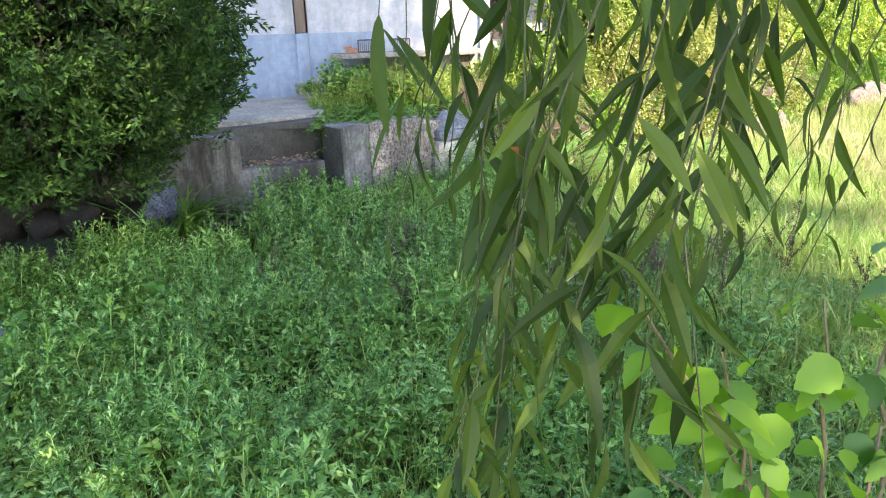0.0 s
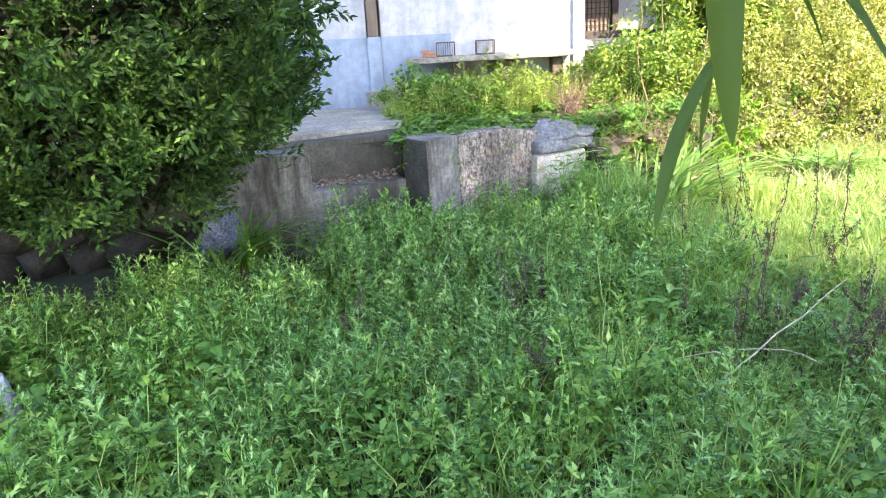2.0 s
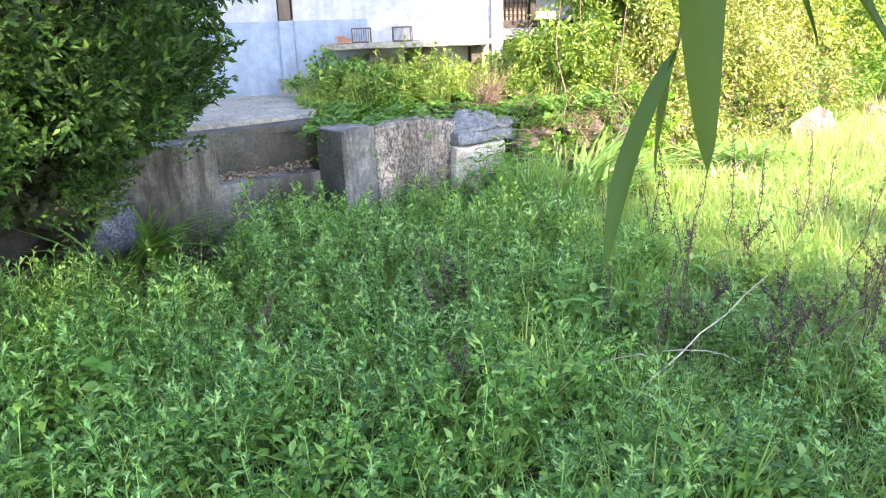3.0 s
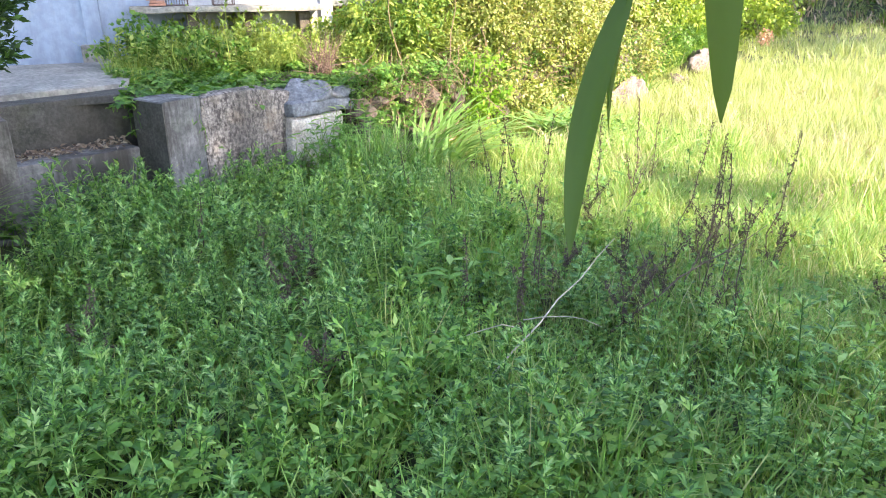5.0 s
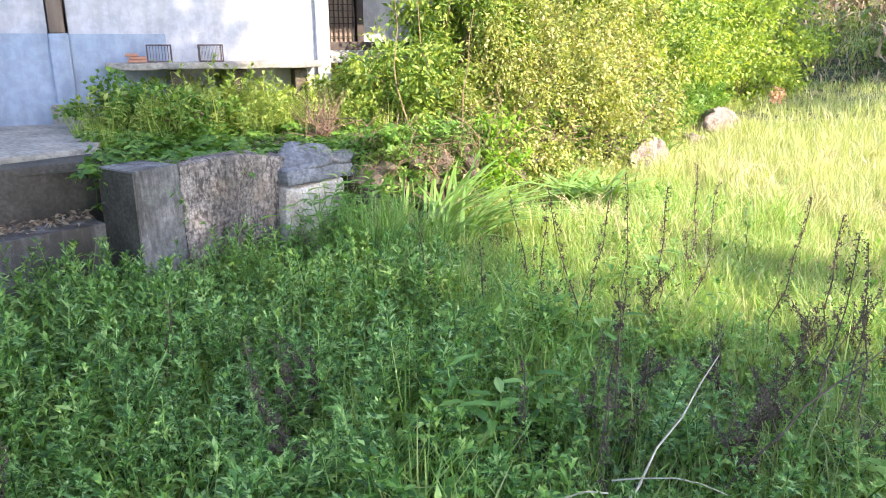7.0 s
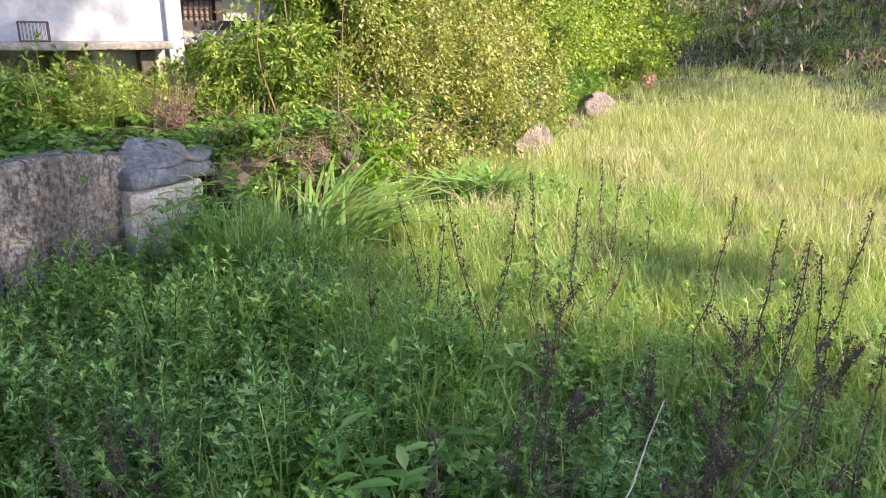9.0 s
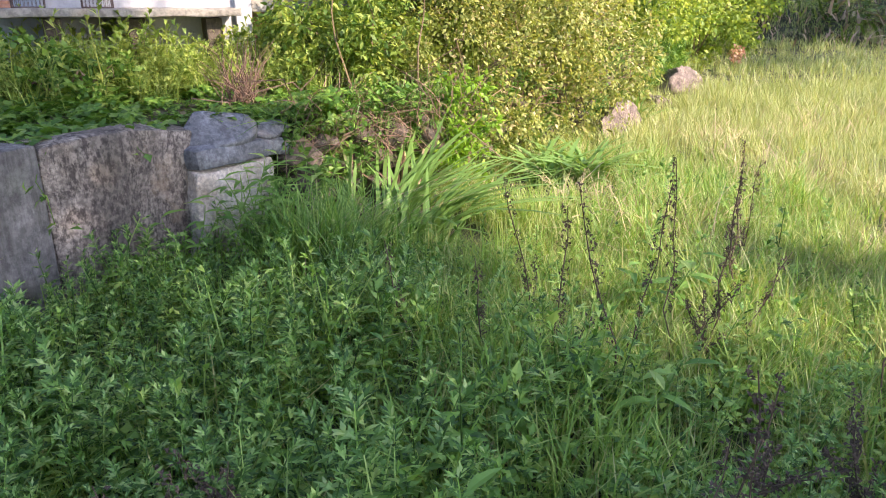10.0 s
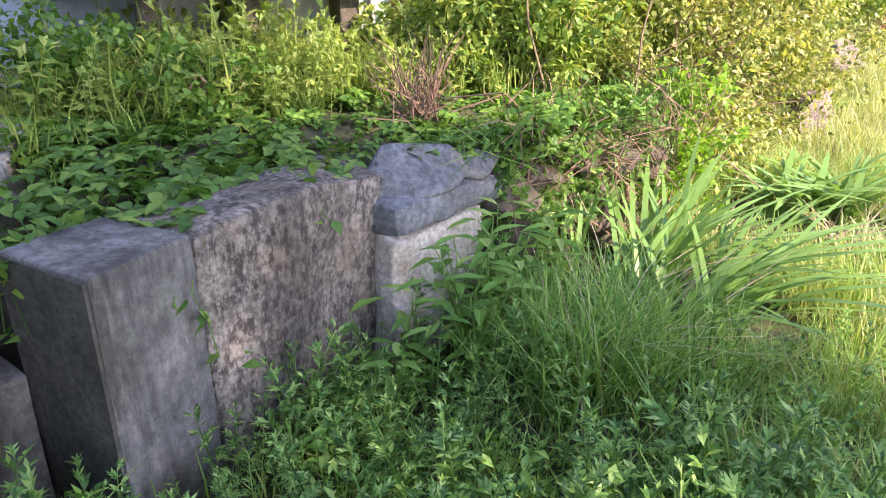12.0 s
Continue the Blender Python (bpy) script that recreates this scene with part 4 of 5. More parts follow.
# ---- cedar ----
def spray():
    """A plump cedar plume: a twig with side twiglets set with tiny scale leaves."""
    geos = []
    for i in range(7):
        k = i / 6
        base = np.array([0, 0.15 * k, 0.0])
        around = 2.4 * i + rng.normal(0, 0.3)
        L = (0.085 - 0.045 * k) * rng.uniform(0.8, 1.2)
        d = np.array([0.6 * math.cos(around), 0.9, 0.6 * math.sin(around)]) if i < 6 else np.array([0, 1.0, 0])
        d /= np.linalg.norm(d)
        n = 6
        at = base + d * L * np.linspace(0.1, 1, n)[:, None]
        out = d + rng.normal(0, 0.42, (n, 3))
        geos.append(scatter(lobe(0.036, 0.4), toward(out, rng.uniform(-1.5, 1.5, n)) * rng.uniform(0.8, 1.3, n)[:, None, None], at))
    return join(geos)


CB = (-1.95, 3.0, 0.0)
cedar = thing("cedar_tree", (-2.75, 4.15, 0.7), "dense dark green cedar with feathery drooping sprays", "tree")
lean = np.array([(-2.75, 4.15, 0.5), (-2.6, 3.95, 0.9), (-2.3, 3.5, 1.4), (-2.05, 3.15, 2.0), (-1.95, 3.0, 3.0), (-1.9, 3.0, 4.0), (-1.9, 3.0, 5.1)])
part("trunk", tube(lean, np.linspace(0.13, 0.02, 7), 10), M_BARK, cedar, "", True)
SPRAYS = [spray() for i in range(6)]
PROF_Z, PROF_R = [0.5, 0.72, 0.95, 1.3, 1.8, 2.6, 3.6, 4.6, 5.4], [0.2, 0.8, 1.1, 1.3, 1.42, 1.4, 1.05, 0.6, 0.05]
for k in range(38):
    z = 0.75 + 4.0 * (k / 38) ** 1.2
    a = 2.4 * k
    r = np.interp(z + 0.35, PROF_Z, PROF_R) * 0.85
    s = [np.interp(max(z, 1.1), lean[:, 2], lean[:, i]) for i in range(2)]
    p = bent((s[0], s[1], max(z, 1.1)), (CB[0] + r * math.cos(a), CB[1] + r * math.sin(a), z + 0.3), -0.05, 0.04)
    part("limb", tube(p, np.linspace(0.025, 0.005, len(p)), 5), M_BARK, cedar)
m = 540
lev = np.linspace(0.6, 5.2, 400)
share = np.interp(lev, PROF_Z, PROF_R) * np.where(lev < 2.3, 1.0, 0.14)
cz = rng.choice(lev, m, p=share / share.sum())
ca = rng.uniform(0, 6.283, m)
cr = np.interp(cz, PROF_Z, PROF_R) * (1.08 - 0.42 * rng.random(m) ** 1.3) - 0.1
inner = rng.random(m) < 0.25
cr = np.where(inner, cr * rng.uniform(0.35, 0.8, m), cr)
n = 9
zz, aa, rr = np.repeat(cz, n), np.repeat(ca, n), np.repeat(cr, n)
out = np.stack([np.cos(aa), np.sin(aa), np.full(m * n, 0.55)], -1) + np.repeat(rng.normal(0, 0.35, (m, 3)), n, 0)
pl = np.stack([CB[0] + rr * np.cos(aa), CB[1] + rr * np.sin(aa), zz], -1) + rng.normal(0, 0.065, (m * n, 3))
dd = out + rng.normal(0, 0.32, (m * n, 3))
part("foliage", mixed(SPRAYS, toward(dd, rng.normal(0, 0.8, m * n)) * rng.uniform(0.85, 1.45, m * n)[:, None, None], pl), M_CEDAR, cedar)
# Dark needle filling: the shade inside the crown is put into its colour.
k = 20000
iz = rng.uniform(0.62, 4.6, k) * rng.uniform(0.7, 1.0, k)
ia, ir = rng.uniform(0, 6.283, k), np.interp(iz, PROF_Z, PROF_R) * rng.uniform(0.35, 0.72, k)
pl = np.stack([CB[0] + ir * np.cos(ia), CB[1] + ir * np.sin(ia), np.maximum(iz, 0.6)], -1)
part("inner_foliage", scatter(lobe(0.1, 0.4), toward(rng.normal(0, 1, (k, 3)), rng.normal(0, 1, k)), pl), M_CEDARSHADE, cedar, "dark inner needles with the crown's inner shade put into their colour")


# ---- strap-leaved clumps, stubs and dead stalks ----
def strap_clump(base, blades, length, width, lean, label, yaw=None, mat=None):
    th = thing("iris_clump", base, label, "iris", "strap-leaved clumps")
    for i in range(blades):
        g = blade(length * rng.uniform(0.6, 1.1), width * rng.uniform(0.7, 1.2), rng.uniform(*lean), 7)
        a = rng.uniform(0, 6.3) if yaw is None else rng.normal(yaw, 0.7)
        at = np.array([[base[0] + rng.normal(0, 0.06), base[1] + rng.normal(0, 0.06), base[2] - 0.02]])
        part("blade", scatter(g, spin([a], 0, rng.normal(0, 0.15)), at), mat or M_IRIS, th)


strap_clump((1.5, 5.92, 0), 44, 0.78, 0.038, (0.4, 1.2), "arching clump of long strap leaves by the wall", -1.2)
strap_clump((1.66, 5.66, 0), 46, 0.68, 0.038, (0.7, 1.35), "arching clump of long strap leaves by the wall", -1.7)
strap_clump((1.2, 6.08, 0), 8, 0.75, 0.034, (0.05, 0.4), "upright strap leaves by the wall foot")
strap_clump((2.75, 6.75, 0.03), 46, 0.5, 0.055, (0.7, 1.4), "flattened sunlit clump of broad strap leaves")
strap_clump((3.05, 6.7, 0.03), 40, 0.5, 0.055, (0.7, 1.4), "flattened sunlit clump of broad strap leaves")
strap_clump((4.6, 9.2, 0), 30, 0.55, 0.04, (0.4, 1.2), "strap leaves beside a sunlit rock")
strap_clump((-1.38, 3.86, 0), 34, 0.72, 0.034, (0.5, 1.25), "arching dark strap leaves below the concrete block", -1.8, M_VINE)
strap_clump((-1.5, 3.6, 0), 22, 0.6, 0.032, (0.5, 1.2), "dark strap leaves below the cedar", None, M_VINE)

LONG = [blade(rng.uniform(0.4, 0.62), 0.007, rng.uniform(0.2, 1.2), 6) for k in range(10)]
n = 560
pl = np.stack([rng.normal(1.05, 0.16, n), rng.normal(5.25, 0.15, n), np.zeros(n)], -1)
single("long_grass", mixed(LONG, spin(rng.normal(-1.3, 2.0, n), rng.normal(0, 0.12, n)), pl), M_TUSSOCK, "tall tussock of fine arching green grass by the wall", "grass tussock")


n = 22
pl = np.stack([rng.normal(1.05, 0.12, n), rng.normal(5.3, 0.12, n), np.zeros(n)], -1)
single("dry_stems", mixed([blade(0.6, 0.006, 1.3, 7), blade(0.7, 0.005, 1.0, 7)], spin(rng.uniform(-3.2, 0.2, n)), pl), M_STRAW, "few pale arching dry stems in the tussock", "dry stems", kind="stuff")


def broad_plant(base, stems, height, label):
    th = thing("broad_leaved_plant", base, label, "plant", "plants at the wall foot")
    geos = []
    for k in range(stems):
        a = 2.4 * k
        tip = np.array(base) + (0.16 * math.cos(a), 0.16 * math.sin(a), height * rng.uniform(0.7, 1.1))
        p = bent(base, tip, 0.02, 0.015, 6)
        part("stem", tube(p, np.linspace(0.005, 0.002, 6), 4), M_IRIS, th)
        for i in range(8):
            at = p[1] + (p[-1] - p[1]) * i / 7
            geos.append(scatter(leaf(rng.uniform(0.1, 0.15), 0.3, 0.3, 0.35), spin([i * 2.4 + k], rng.uniform(0.1, 0.5)), at[None]))
    part("leaves", join(geos), M_TUSSOCK, th)


broad_plant((0.66, 5.5, 0), 7, 0.5, "leafy plant with long pointed green leaves beside pale stone")
broad_plant((0.72, 5.68, 0), 5, 0.55, "leafy plant with long pointed green leaves beside pale stone")
broad_plant((0.88, 5.75, 0), 6, 0.5, "leafy plant with long pointed green leaves by the wall stones")
broad_plant((1.0, 5.9, 0), 5, 0.46, "leafy plant with long pointed green leaves by the wall stones")
broad_plant((0.35, 5.35, 0), 4, 0.32, "leafy plant with pointed green leaves at the wall's foot")

broad_plant((2.43, 4.39, 0), 3, 0.3, "pale green broad-leaved plant in the meadow grass")
broad_plant((1.35, 2.95, 0), 3, 0.3, "pale green broad-leaved plant among the weeds")
broad_plant((1.9, 3.6, 0), 3, 0.32, "pale green broad-leaved plant among the weeds")

# vine runners that spill over the wall and the step
geos = []
for (x, y, z), (x2, y2, z2), m in (((-0.2, 5.15, 0.76), (-0.13, 5.05, 0.4), 16), ((-0.62, 5.2, 0.78), (-0.55, 4.98, 0.55), 26), ((-0.75, 5.45, 0.8), (-0.66, 5.1, 0.5), 26), ((0.1, 5.5, 0.76), (0.2, 5.5, 0.6), 8)):
    p = bent((x, y, z), (x2, y2, z2), 0.05, 0.02, 6)
    geos.append(tube(p, 0.002, 3))
    for k in range(m):
        at = p[rng.integers(0, 6)] + rng.normal(0, 0.03, 3)
        geos.append(scatter(small_leaf(rng.uniform(0.04, 0.065), 0.8, 0.2, 0.3), spin([rng.uniform(0, 6.3)], rng.normal(-0.2, 0.4)), at[None]))
single("hanging_vine", join(geos), M_VINE, "green vine runners hanging over the concrete wall", "vine", kind="stuff")

n = 2500
k = rng.uniform(9.2, 13.9, n)
pa, pb = WALL_XY[k.astype(int)], WALL_XY[k.astype(int) + 1]
pl = pa + (pb - pa) * (k % 1)[:, None] + rng.normal(0.0, 0.07, (n, 2))
g = mixed([trefoil(0.1, 0.04), weed_plant(0.16, 7, 0.05, 0.5, False), tuft(6, 0.2, 0.006, 0.03, (0.8, 1.6))], spin(rng.uniform(0, 6.3, n), rng.normal(0, 0.5, n), rng.normal(0, 0.5, n), rng.uniform(0.7, 1.4, n)),
          np.concatenate([pl, rng.uniform(0.15, 0.74, (n, 1))], 1))
tagged(part("wall_growth", g, M_VINE), "small green plants rooted between the wall stones", "wall plants", kind="stuff")
n = 700
k = rng.uniform(9.3, 12.5, n)
pa, pb = WALL_XY[k.astype(int)], WALL_XY[k.astype(int) + 1]
pl = pa + (pb - pa) * (k % 1)[:, None] + rng.normal(0.0, 0.1, (n, 2))
g = mixed([tuft(5, 0.3, 0.005, 0.03, (0.6, 1.6)), tube([(0, 0, 0), (0.05, 0.1, 0.15), (0.02, 0.3, 0.12)], 0.003, 3)], spin(rng.uniform(0, 6.3, n), rng.normal(0, 0.5, n), rng.normal(0, 0.5, n), rng.uniform(0.6, 1.3, n)),
          np.concatenate([pl, rng.uniform(0.3, 0.75, (n, 1))], 1))
tagged(part("dead_runners", g, M_BROWNDEAD), "brown dead stems tangled over the wall stones", "dead stems", kind="stuff")
for k, (x, y, hh) in enumerate(((1.3, 6.95, 1.2), (1.78, 6.8, 1.1), (1.5, 7.05, 1.4))):
    p = bent((x, y, 0.6), (x + rng.normal(0, 0.12), y + rng.normal(0, 0.1), 0.6 + hh), 0, 0.035, 6)
    single("dry_cane", tube(p, np.linspace(0.008, 0.003, 6), 5), M_TWIG, "thin pale dry cane standing in the bank bushes", "cane", "dry canes")

n = 520
at = np.array([(3.98, 4.68), (4.77, 6.68), (5.4, 6.0), (3.1, 5.4), (6.2, 8.4), (2.9, 5.9), (5.0, 8.0), (7.5, 9.0)])[rng.integers(0, 8, n)]
x, y = at[:, 0] + rng.normal(0, 0.28, n), at[:, 1] + rng.normal(0, 0.28, n)
cover("dry_grass", [tuft(10, 0.26, 0.006, 0.05, (0.8, 1.6))], M_STRAW, (x, y), ground_z, "bleached straw-coloured dry grass lying in patches", "dry grass", (0.7, 1.3), 0.3)
cover("rough_grass", [tuft(8, 0.26, 0.02, 0.12, (0.2, 0.9), 2)], M_GRASS, strew((-11, 12, -9, 4), 22, lambda x, y: front(x, y) * ((y < -0.9) | (x < -3.3) | (x > 4.4))), ground_z, "rough green grass on open ground", "grass")
cover("terrace_grass", [tuft(8, 0.24, 0.02, 0.12, (0.2, 0.9), 2)], M_GRASS, strew((-11, 8, 0, 14), 18, lambda x, y: (wall_side(x, y) > 0.1) & ((x < -3.9) | (x > 2.4))), terrace_z, "rough green grass on the terrace", "grass")

cut = thing("cut_stump", (1.68, 6.42, 0.1), "bundle of pale upright cut stalks at the wall", "stump")
for k in range(11):
    a = rng.normal(0, 1)
    p = bent((1.63 + 0.03 * a, 6.42 + rng.normal(0, 0.03), 0.05), (1.59 + 0.045 * a, 6.45 + rng.normal(0, 0.04), rng.uniform(0.36, 0.62)), 0, 0.012, 4)
    part("stalk", tube(p, np.linspace(0.011, 0.006, 4), 6), M_STRAW if k % 3 else M_BROWNDEAD, cut)
for k in range(4):
    p = bent((1.66, 6.4, 0.08), (1.74 + 0.035 * k, 6.36 - 0.02 * k, 0.42 - 0.05 * k), -0.03, 0.01, 5)
    part("stalk", tube(p, np.linspace(0.012, 0.007, 5), 6), M_STRAW, cut)

dead_bush = thing("dead_bush", terr(0.62, 6.5), "clump of reddish brown dead twigs on the terrace", "dead bush")
for k in range(90):
    a, o = rng.uniform(0, 6.3), rng.uniform(0.02, 0.3)
    p = bent((0.62 + rng.normal(0, 0.05), 6.5 + rng.normal(0, 0.05), 0.72), (0.62 + o * math.cos(a), 6.5 + o * math.sin(a), 0.72 + rng.uniform(0.08, 0.4)), 0, 0.03, 4)
    part("twig", tube(p, np.linspace(0.004, 0.0015, 4), 3), M_BROWNDEAD, dead_bush)


def dead_stalk(height, heads, arms=0):
    """A dry stem set with small dark husks; with arms it branches into a bush."""
    axes = [bent((0, 0, -0.02), (rng.normal(0, 0.05), rng.normal(0, 0.05), height), 0, 0.012, 7)]
    for k in range(arms):
        s0 = axes[0][rng.integers(1, 5)]
        a = rng.uniform(0, 6.3)
        axes.append(bent(s0, s0 + height * rng.uniform(0.25, 0.5) * np.array([math.cos(a) * 0.6, math.sin(a) * 0.6, 0.9]), 0, 0.012, 7))
    geos = []
    for i, p in enumerate(axes):
        geos.append(tube(p, np.linspace(0.0035, 0.0015, 7) * (1 if i == 0 else 0.7), 4))
        for k in range(heads * 3 // 2 if i == 0 else heads // 2):
            at = p[0] + (p[-1] - p[0]) * (rng.uniform(0.3, 1.0) if i == 0 else rng.uniform(0.15, 1.0))
            at = at + rng.normal(0, 0.007, 3)
            for j in range(3):
                geos.append(scatter(small_leaf(0.015, 0.6, 0.6, 0.3), spin([rng.uniform(0, 6.3)], rng.normal(0.4, 0.7)), (at + rng.normal(0, 0.004, 3))[None]))
    return join(geos)


KINDS = []
for h, m, arms, words in ((0.5, 26, 0, "thin dark dead weed stalk with dry seed heads"), (0.66, 32, 1, "tall dark dead weed stalk with dry seed heads"), (0.8, 36, 0, "tall straight dark dead weed stalk"), (0.36, 26, 7, "bushy dark dead weed with dry seed heads")):
    KINDS.append(single("dead_weed", dead_stalk(h, m, arms), M_DEAD, words, "dead weed", "dead weed stalks"))
spots = [(0.64, 3.11, 3), (1.77, 3.91, 1), (2.39, 3.97, 2), (2.57, 2.91, 2), (0.7, 3.2, 3), (0.6, 3.02, 0), (2.99, 4.72, 1), (2.78, 3.25, 2), (3.09, 3.27, 2), (1.75, 2.91, 1), (1.71, 2.95, 0), (1.44, 2.8, 0), (0.66, 2.79, 3), (2.24, 3.96, 2),
         (1.85, 4.35, 1), (2.12, 2.59, 3), (2.2, 2.66, 3), (1.8, 2.81, 1), (2.63, 2.71, 2), (0.84, 2.12, 3), (-0.09, 2.46, 3), (1.31, 4.13, 0), (1.53, 3.87, 0), (0.1, 3.5, 0), (2.3, 3.1, 3), (2.4, 2.9, 3), (2.35, 3.9, 3), (2.5, 4.0, 0), (2.7, 3.2, 3), (1.95, 3.05, 3)]
spots += [(rng.uniform(1.5, 3.6), rng.uniform(2.3, 4.8), int(rng.integers(0, 4))) for k in range(12)]
used = set()
for x, y, k in spots:
    m = pose(x, y, float(ground_z(x, y)), rng.normal(0, 5), rng.normal(0, 5), rng.uniform(0, 360))
    if k in used:
        copy_thing(KINDS[k], m)
    else:
        used.add(k)
        KINDS[k].matrix_basis = m
dry = thing("dead_branch", (2.1, 2.55, 0.15), "dark leaning dead branch among the dry weeds", "branch")
part("stem", tube(bent((2.02, 2.52, 0.1), (2.9, 2.96, 0.4), 0.02, 0.012, 8), np.linspace(0.005, 0.002, 8), 5), M_DEAD, dry)
part("side_twig", tube(bent((2.4, 2.7, 0.24), (2.75, 2.98, 0.5), 0.02, 0.01, 6), np.linspace(0.003, 0.0015, 6), 4), M_DEAD, dry)
part("side_twig", tube(bent((2.25, 2.63, 0.18), (2.2, 2.8, 0.42), 0.0, 0.01, 6), np.linspace(0.003, 0.0015, 6), 4), M_DEAD, dry)

fallen = thing("fallen_branch", (1.6, 2.2, 0.15), "pale bare fallen branch lying in the weeds", "branch")
part("stem", tube(bent((1.46, 2.19, 0.12), (2.09, 2.77, 0.43), 0.0, 0.006, 7), np.linspace(0.0045, 0.0018, 7), 5), M_PALETWIG, fallen)
part("side_twig", tube(bent((1.62, 2.43, 0.22), (1.9, 2.3, 0.24), 0.03, 0.01, 5), np.linspace(0.003, 0.0012, 5), 4), M_PALETWIG, fallen)
part("side_twig", tube(bent((1.6, 2.4, 0.2), (1.3, 2.3, 0.2), 0.02, 0.01, 5), np.linspace(0.003, 0.0012, 5), 4), M_PALETWIG, fallen)

flower = leafy_crown((8.15, 12.7, 0.55), (0.13, 0.12, 0.12), 150, 0.05, 0.8, 0.8)
single("pink_flowers", flower, M_PETAL, "small cluster of pink flowers at the meadow's edge", "flowers", kind="stuff")


# ---- the weeping tree whose boughs hang over the path ----
willow = thing("weeping_tree", (4.7, -1.9, 0), "tree with drooping boughs of long lance-shaped leaves, unseen crown added for shade", "tree")
trunk = bent((4.7, -1.9, -0.2), (4.5, 0.2, 7.6), 0, 0.08, 10)
part("trunk", tube(trunk, np.linspace(0.2, 0.05, 10), 10), M_BARK, willow, "", True)
LANCE = [leaf(0.15, 0.2, 0.5, 0.3, 0.42), leaf(0.18, 0.17, 0.5, 0.5, 0.38), leaf(0.12, 0.23, 0.4, 0.15, 0.45)]
geos = []
for k in range(13):
    a = 2.4 * k
    tip = np.array([5.0 + math.cos(a) * rng.uniform(1.0, 2.2), -1.7 + math.sin(a) * rng.uniform(1.0, 2.2), 4.2 + rng.uniform(-0.6, 1.3)])
    p = bent(trunk[4 + k % 3], tip, 0.25, 0.1)
    part("limb", tube(p, np.linspace(0.05, 0.012, len(p)), 6), M_BARK, willow)
    geos.append(leafy_crown(tip, (1.05, 1.05, 0.85), 1300, 0.2, 0.24, 1.0, 0.4, k))
# Unseen clumps added, each placed to throw shade on wall, house or weeds.
for k, (x, y, z, r, m) in enumerate(((4.5, 0.6, 8.0, 1.6, 5200), (5.3, 1.0, 8.4, 1.1, 2600), (5.95, 1.35, 8.25, 0.95, 2400), (3.4, -0.4, 8.2, 1.3, 2200), (4.9, -0.4, 8.6, 1.4, 2600), (3.9, 1.1, 5.1, 1.25, 3000), (3.9, -0.2, 5.5, 1.3, 2600), (3.9, -3.2, 4.8, 1.2, 1700), (3.2, -2.2, 4.9, 1.1, 1500), (6.3, -1.7, 4.3, 1.1, 1700), (6.5, -2.8, 4.2, 1.1, 1500), (4.5, 1.8, 5.7, 0.8, 1000), (5.35, 1.5, 5.3, 0.55, 600), (3.5, 0.5, 8.7, 1.2, 1900), (5.9, 0.85, 5.5, 0.65, 1200), (6.35, 0.45, 5.5, 0.6, 1000), (6.8, 0.25, 5.5, 0.5, 800), (7.25, -0.9, 4.3, 0.55, 450), (8.5, 0.1, 5.0, 0.35, 400), (5.2, -2.45, 5.0, 0.6, 1000))):
    p = bent(trunk[6], (x, y, z), 0.2, 0.1)
    part("limb", tube(p, np.linspace(0.05, 0.012, len(p)), 6), M_BARK, willow)
    geos.append(leafy_crown((x, y, z), (r, r, r * 0.85), m, 0.22, 0.26, 1.0, 0.35, 40 + k))
part("crown", join(geos), M_WILLOW, willow)
BOUGHS = []
for tip in ((1.7, -0.25, 2.6), (2.5, 0.5, 2.65), (1.35, 0.5, 2.5)):
    p = bent(trunk[4], tip, 0.4, 0.06, 9)
    part("bough", tube(p, np.linspace(0.05, 0.01, 9), 7), M_BARK, willow)
    BOUGHS.append(p)


def lance_leaf(p0, p1, width, twist, parent):
    """One long leaf from its stalk to its tip."""
    a, b = np.array(p0, float), np.array(p1, float)
    L = np.linalg.norm(b - a)
    v, f = [], []
    n = 14
    for i in range(n + 1):
        k = i / n
        w = width / 2 * (math.sin(math.pi * k ** 0.8) ** 0.65 + 0.03)
        z, x0 = 0.05 * L * math.sin(2.2 * k), 0.035 * L * math.sin(math.pi * k)
        for q in (-1, -0.5, 0, 0.5, 1):
            v.append((x0 + q * w, k * L, z + 0.3 * abs(q) ** 1.4 * w + 0.06 * w * math.sin(9 * k + 2 * q)))
    for i in range(n):
        for j in range(4):
            o = 5 * i + j
            f += [(o, o + 1, o + 6), (o, o + 6, o + 5)]
    part("leaf", scatter((np.array(v), np.array(f)), toward((b - a)[None], np.array([twist])), a[None]), M_WILLOW, parent, "", True)


def hanging(bough, end, leaves, k0=0.3, spread=0.42, scale=1.0):
    """A drooping branch with lance-shaped leaves along it."""
    s = BOUGHS[bough][rng.integers(6, 9)]
    p = bent((s[0] + 0.3 * (end[0] - s[0]), s[1] + 0.3 * (end[1] - s[1]), s[2] - 0.02), end, 0.0, 0.03, 8)
    br = part("hanging_branch", tube(p, np.linspace(0.003, 0.0012, 8), 4), M_GREENTWIG, willow)
    t = np.linspace(k0, 1.0, leaves)
    pos = np.stack([np.interp(t, np.linspace(0, 1, 8), p[:, i]) for i in range(3)], -1)
    a = np.arange(leaves) * 2.4 + rng.uniform(0, 6)
    d = np.stack([spread * np.cos(a), spread * np.sin(a), np.full(leaves, -1.0)], -1) + rng.normal(0, 0.22, (leaves, 3))
    part("leaves", mixed(LANCE, toward(d, rng.uniform(-1.5, 1.5, leaves)) * (scale * rng.uniform(0.6, 1.15, leaves))[:, None, None], pos), M_WILLOW, br)
    return br


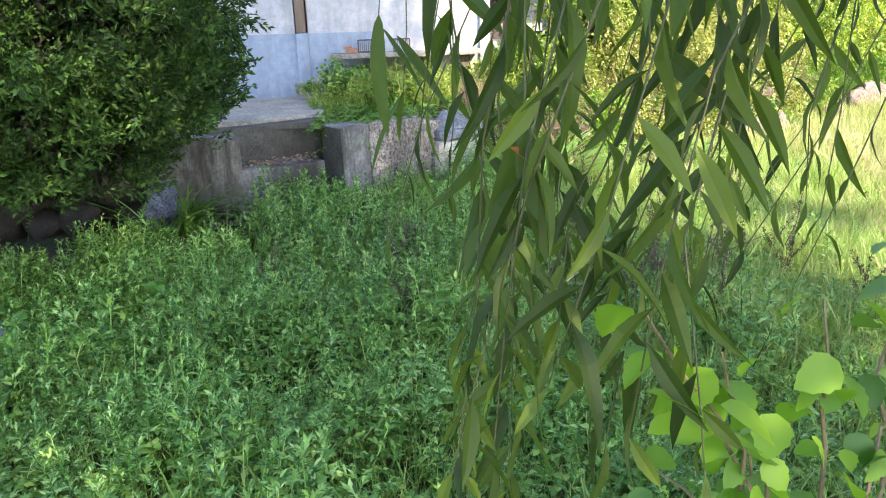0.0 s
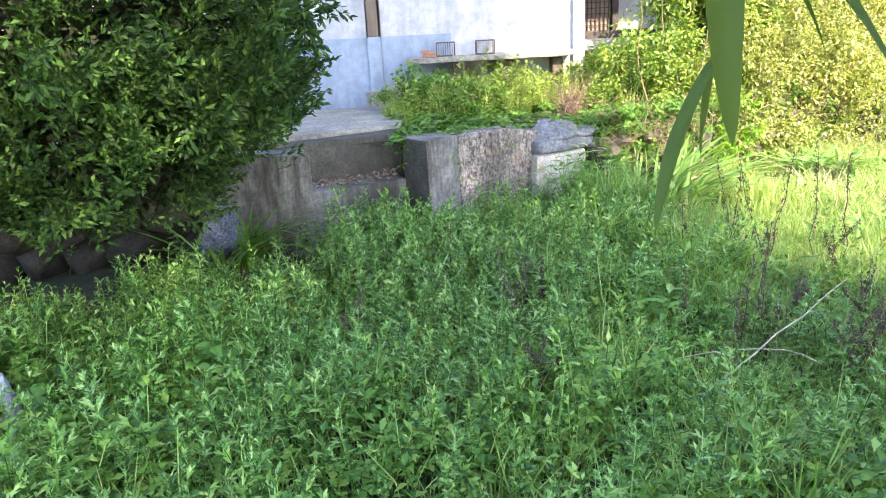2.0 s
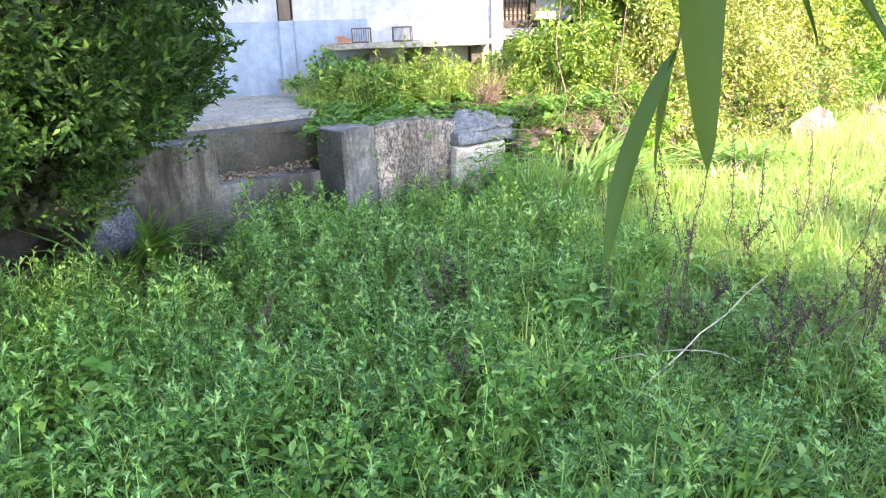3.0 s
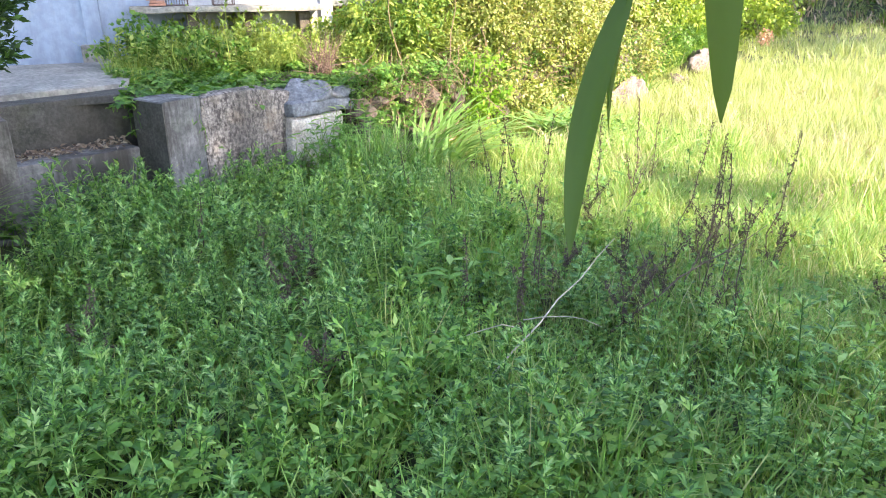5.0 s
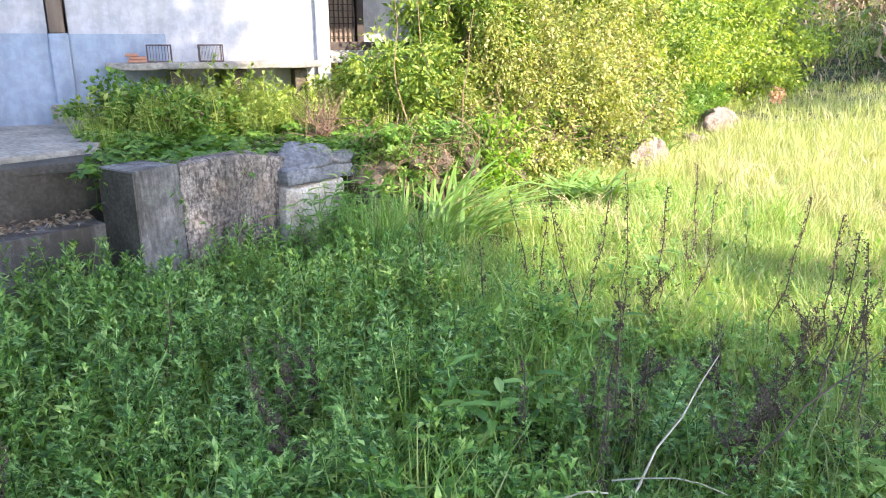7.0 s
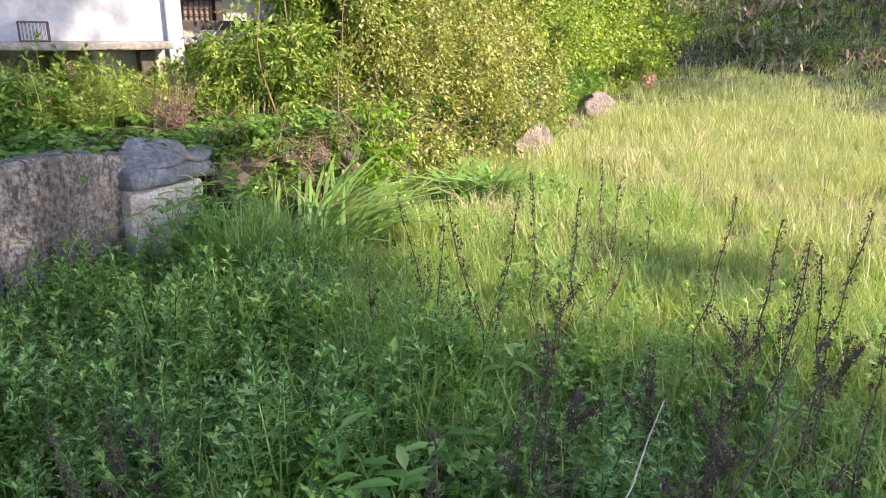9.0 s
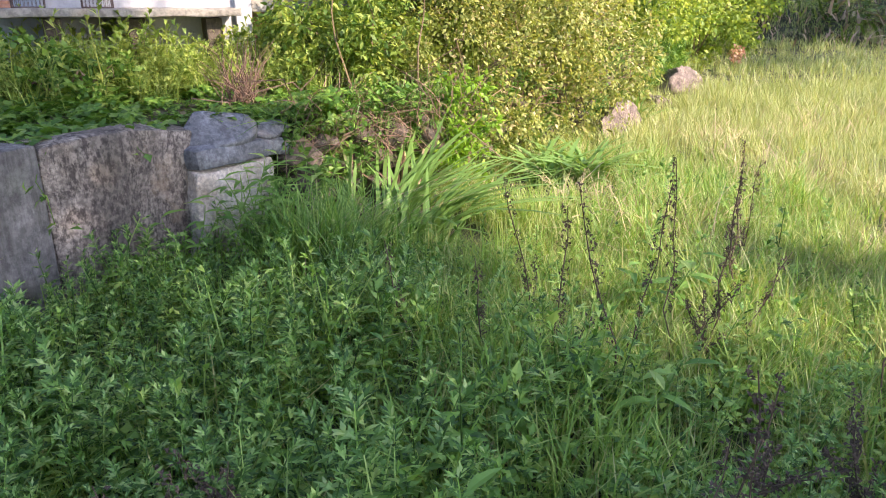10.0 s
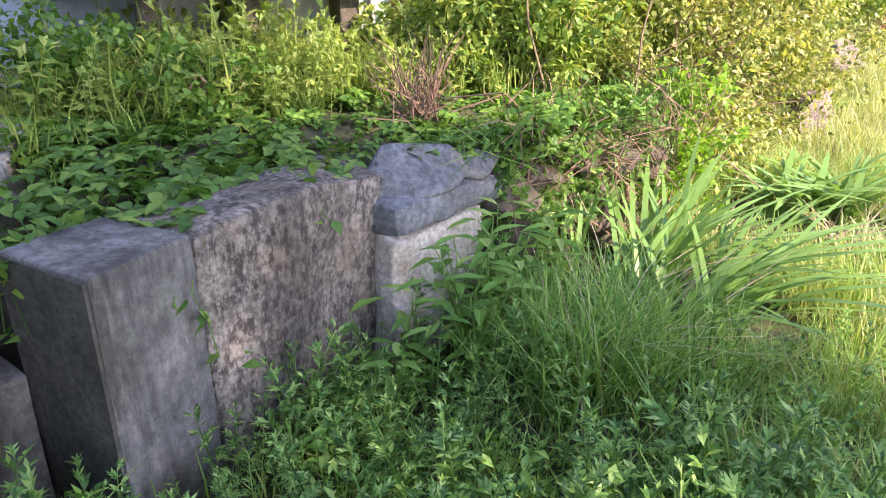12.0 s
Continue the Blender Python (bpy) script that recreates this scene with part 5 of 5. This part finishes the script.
for k in range(18):
    x = 1.52 + 0.5 * (k % 5) / 5 + rng.normal(0, 0.03)
    y = -0.42 + 0.22 * (k // 5) + rng.normal(0, 0.04)
    hanging(0, (x, y, rng.uniform(0.68, 1.2)), 26, 0.25, 0.8)
for k in range(5):
    hanging(0, (1.36 + 0.05 * k, 0.0 + 0.06 * k, rng.uniform(1.0, 1.4)), 8, 0.45, 0.5, 0.8)
for k in range(12):
    x = 2.0 + 0.8 * (k % 8) / 8 + rng.normal(0, 0.04)
    hanging(1, (x, 0.15 + 0.35 * (k // 8) + rng.normal(0, 0.06), rng.uniform(1.05, 1.45)), 12, 0.35, 0.5, 0.75)
for k, (x, y, z) in enumerate(((1.5, 0.2, 1.3), (1.6, 0.25, 1.15), (1.7, 0.3, 1.1), (1.56, 0.1, 1.45), (1.82, 0.4, 1.2))):
    hanging(2, (x, y, z), 5, 0.7, 0.5, 0.85)
lone = part("hanging_branch", tube(bent(BOUGHS[2][-1], (1.277, 0.51, 1.49), 0, 0.012, 7), np.linspace(0.003, 0.0014, 7), 5), M_GREENTWIG, willow)
lance_leaf((1.277, 0.51, 1.489), (1.213, 0.41, 1.279), 0.027, 0.3, lone)
lance_leaf((1.279, 0.51, 1.494), (1.268, 0.5, 1.36), 0.034, 1.0, lone)
lone = part("hanging_branch", tube(bent(BOUGHS[2][-1], (1.262, 0.36, 1.69), 0, 0.012, 7), np.linspace(0.003, 0.0014, 7), 5), M_GREENTWIG, willow)
lance_leaf((1.262, 0.36, 1.69), (1.275, 0.34, 1.40), 0.037, 0.4, lone)
lance_leaf((1.264, 0.37, 1.66), (1.358, 0.374, 1.488), 0.032, 0.2, lone)
lance_leaf((1.3, 0.372, 1.64), (1.42, 0.357, 1.461), 0.034, 0.4, lone)

lone = part("hanging_branch", tube(bent(BOUGHS[0][-1], (1.66, -0.355, 1.53), 0, 0.012, 7), np.linspace(0.003, 0.0014, 7), 5), M_GREENTWIG, willow)
for k in range(5):
    a = rng.uniform(0, 6.3)
    lance_leaf((1.66, -0.355, 1.53), (1.66 + 0.06 * math.cos(a), -0.355 + 0.06 * math.sin(a), 1.4 - 0.02 * k), 0.03, rng.normal(0, 1), lone)
a = np.array((1.64, -0.37, 1.5))
part("leaf", scatter(leaf(0.055, 0.45, 0.4, 0.2, 0.42), toward(np.array([(0.8, -0.1, -0.4)]), np.array([0.4])), a[None]), M_ORANGE, lone, "withered orange leaf")

# ---- broad-leaved sapling beside the path ----
sapling = thing("sapling", (2.35, 0.05, 0), "young sapling with broad toothed lime-green leaves", "sapling")


def toothed_leaf(length, width):
    """A broad leaf with a toothed edge, a little folded along its rib."""
    v, f = [(0, 0, 0)], []
    n = 9
    for i in range(1, n):
        k = i / n
        w = width * length / 2 * (math.sin(math.pi * k ** 0.75) ** 0.8) * (1.06 if i % 2 else 0.93)
        z = -0.25 * length * k * k
        v += [(-w, (k + 0.02 * (i % 2)) * length, z + 0.22 * w), (0, k * length, z), (w, (k + 0.02 * (i % 2)) * length, z + 0.22 * w)]
    v.append((0, length, -0.25 * length))
    e = len(v) - 1
    f += [(0, 2, 1), (0, 3, 2), (e - 3, e - 2, e), (e - 2, e - 1, e)]
    for a in range(1, e - 3, 3):
        f += [(a, a + 1, a + 4), (a, a + 4, a + 3), (a + 1, a + 2, a + 5), (a + 1, a + 5, a + 4)]
    return np.array(v, float), np.array(f)


BROAD = [toothed_leaf(0.1, 0.72), toothed_leaf(0.085, 0.8)]
for k, tip in enumerate(((1.84, -0.36, 1.25), (1.9, -0.3, 1.14), (1.97, -0.3, 1.16), (2.16, -0.15, 1.2), (2.26, -0.2, 0.85), (2.45, 0.1, 1.0), (2.05, 0.0, 0.85), (1.9, -0.1, 0.8), (2.5, 0.3, 1.3))):
    p = bent((2.35, 0.05, 0.0), tip, 0.12, 0.03, 8)
    br = part("stem", tube(p, np.linspace(0.009, 0.002, 8), 5), M_TWIG, sapling)
    m = 15
    t = np.linspace(0.45, 1, m)
    pos = np.stack([np.interp(t, np.linspace(0, 1, 8), p[:, i]) for i in range(3)], -1) + rng.normal(0, 0.03, (m, 3))
    a = np.arange(m) * 2.4
    d = np.stack([np.cos(a), np.sin(a), rng.normal(-0.6, 0.4, m)], -1)
    # Sun shining through the first stems' leaves is put into their lime colour.
    part("leaves", mixed(BROAD, toward(d, rng.normal(0, 0.6, m)) * rng.uniform(0.5, 1.05, m)[:, None, None], pos), M_LIME if k < 4 else M_VINE, br, "", True)
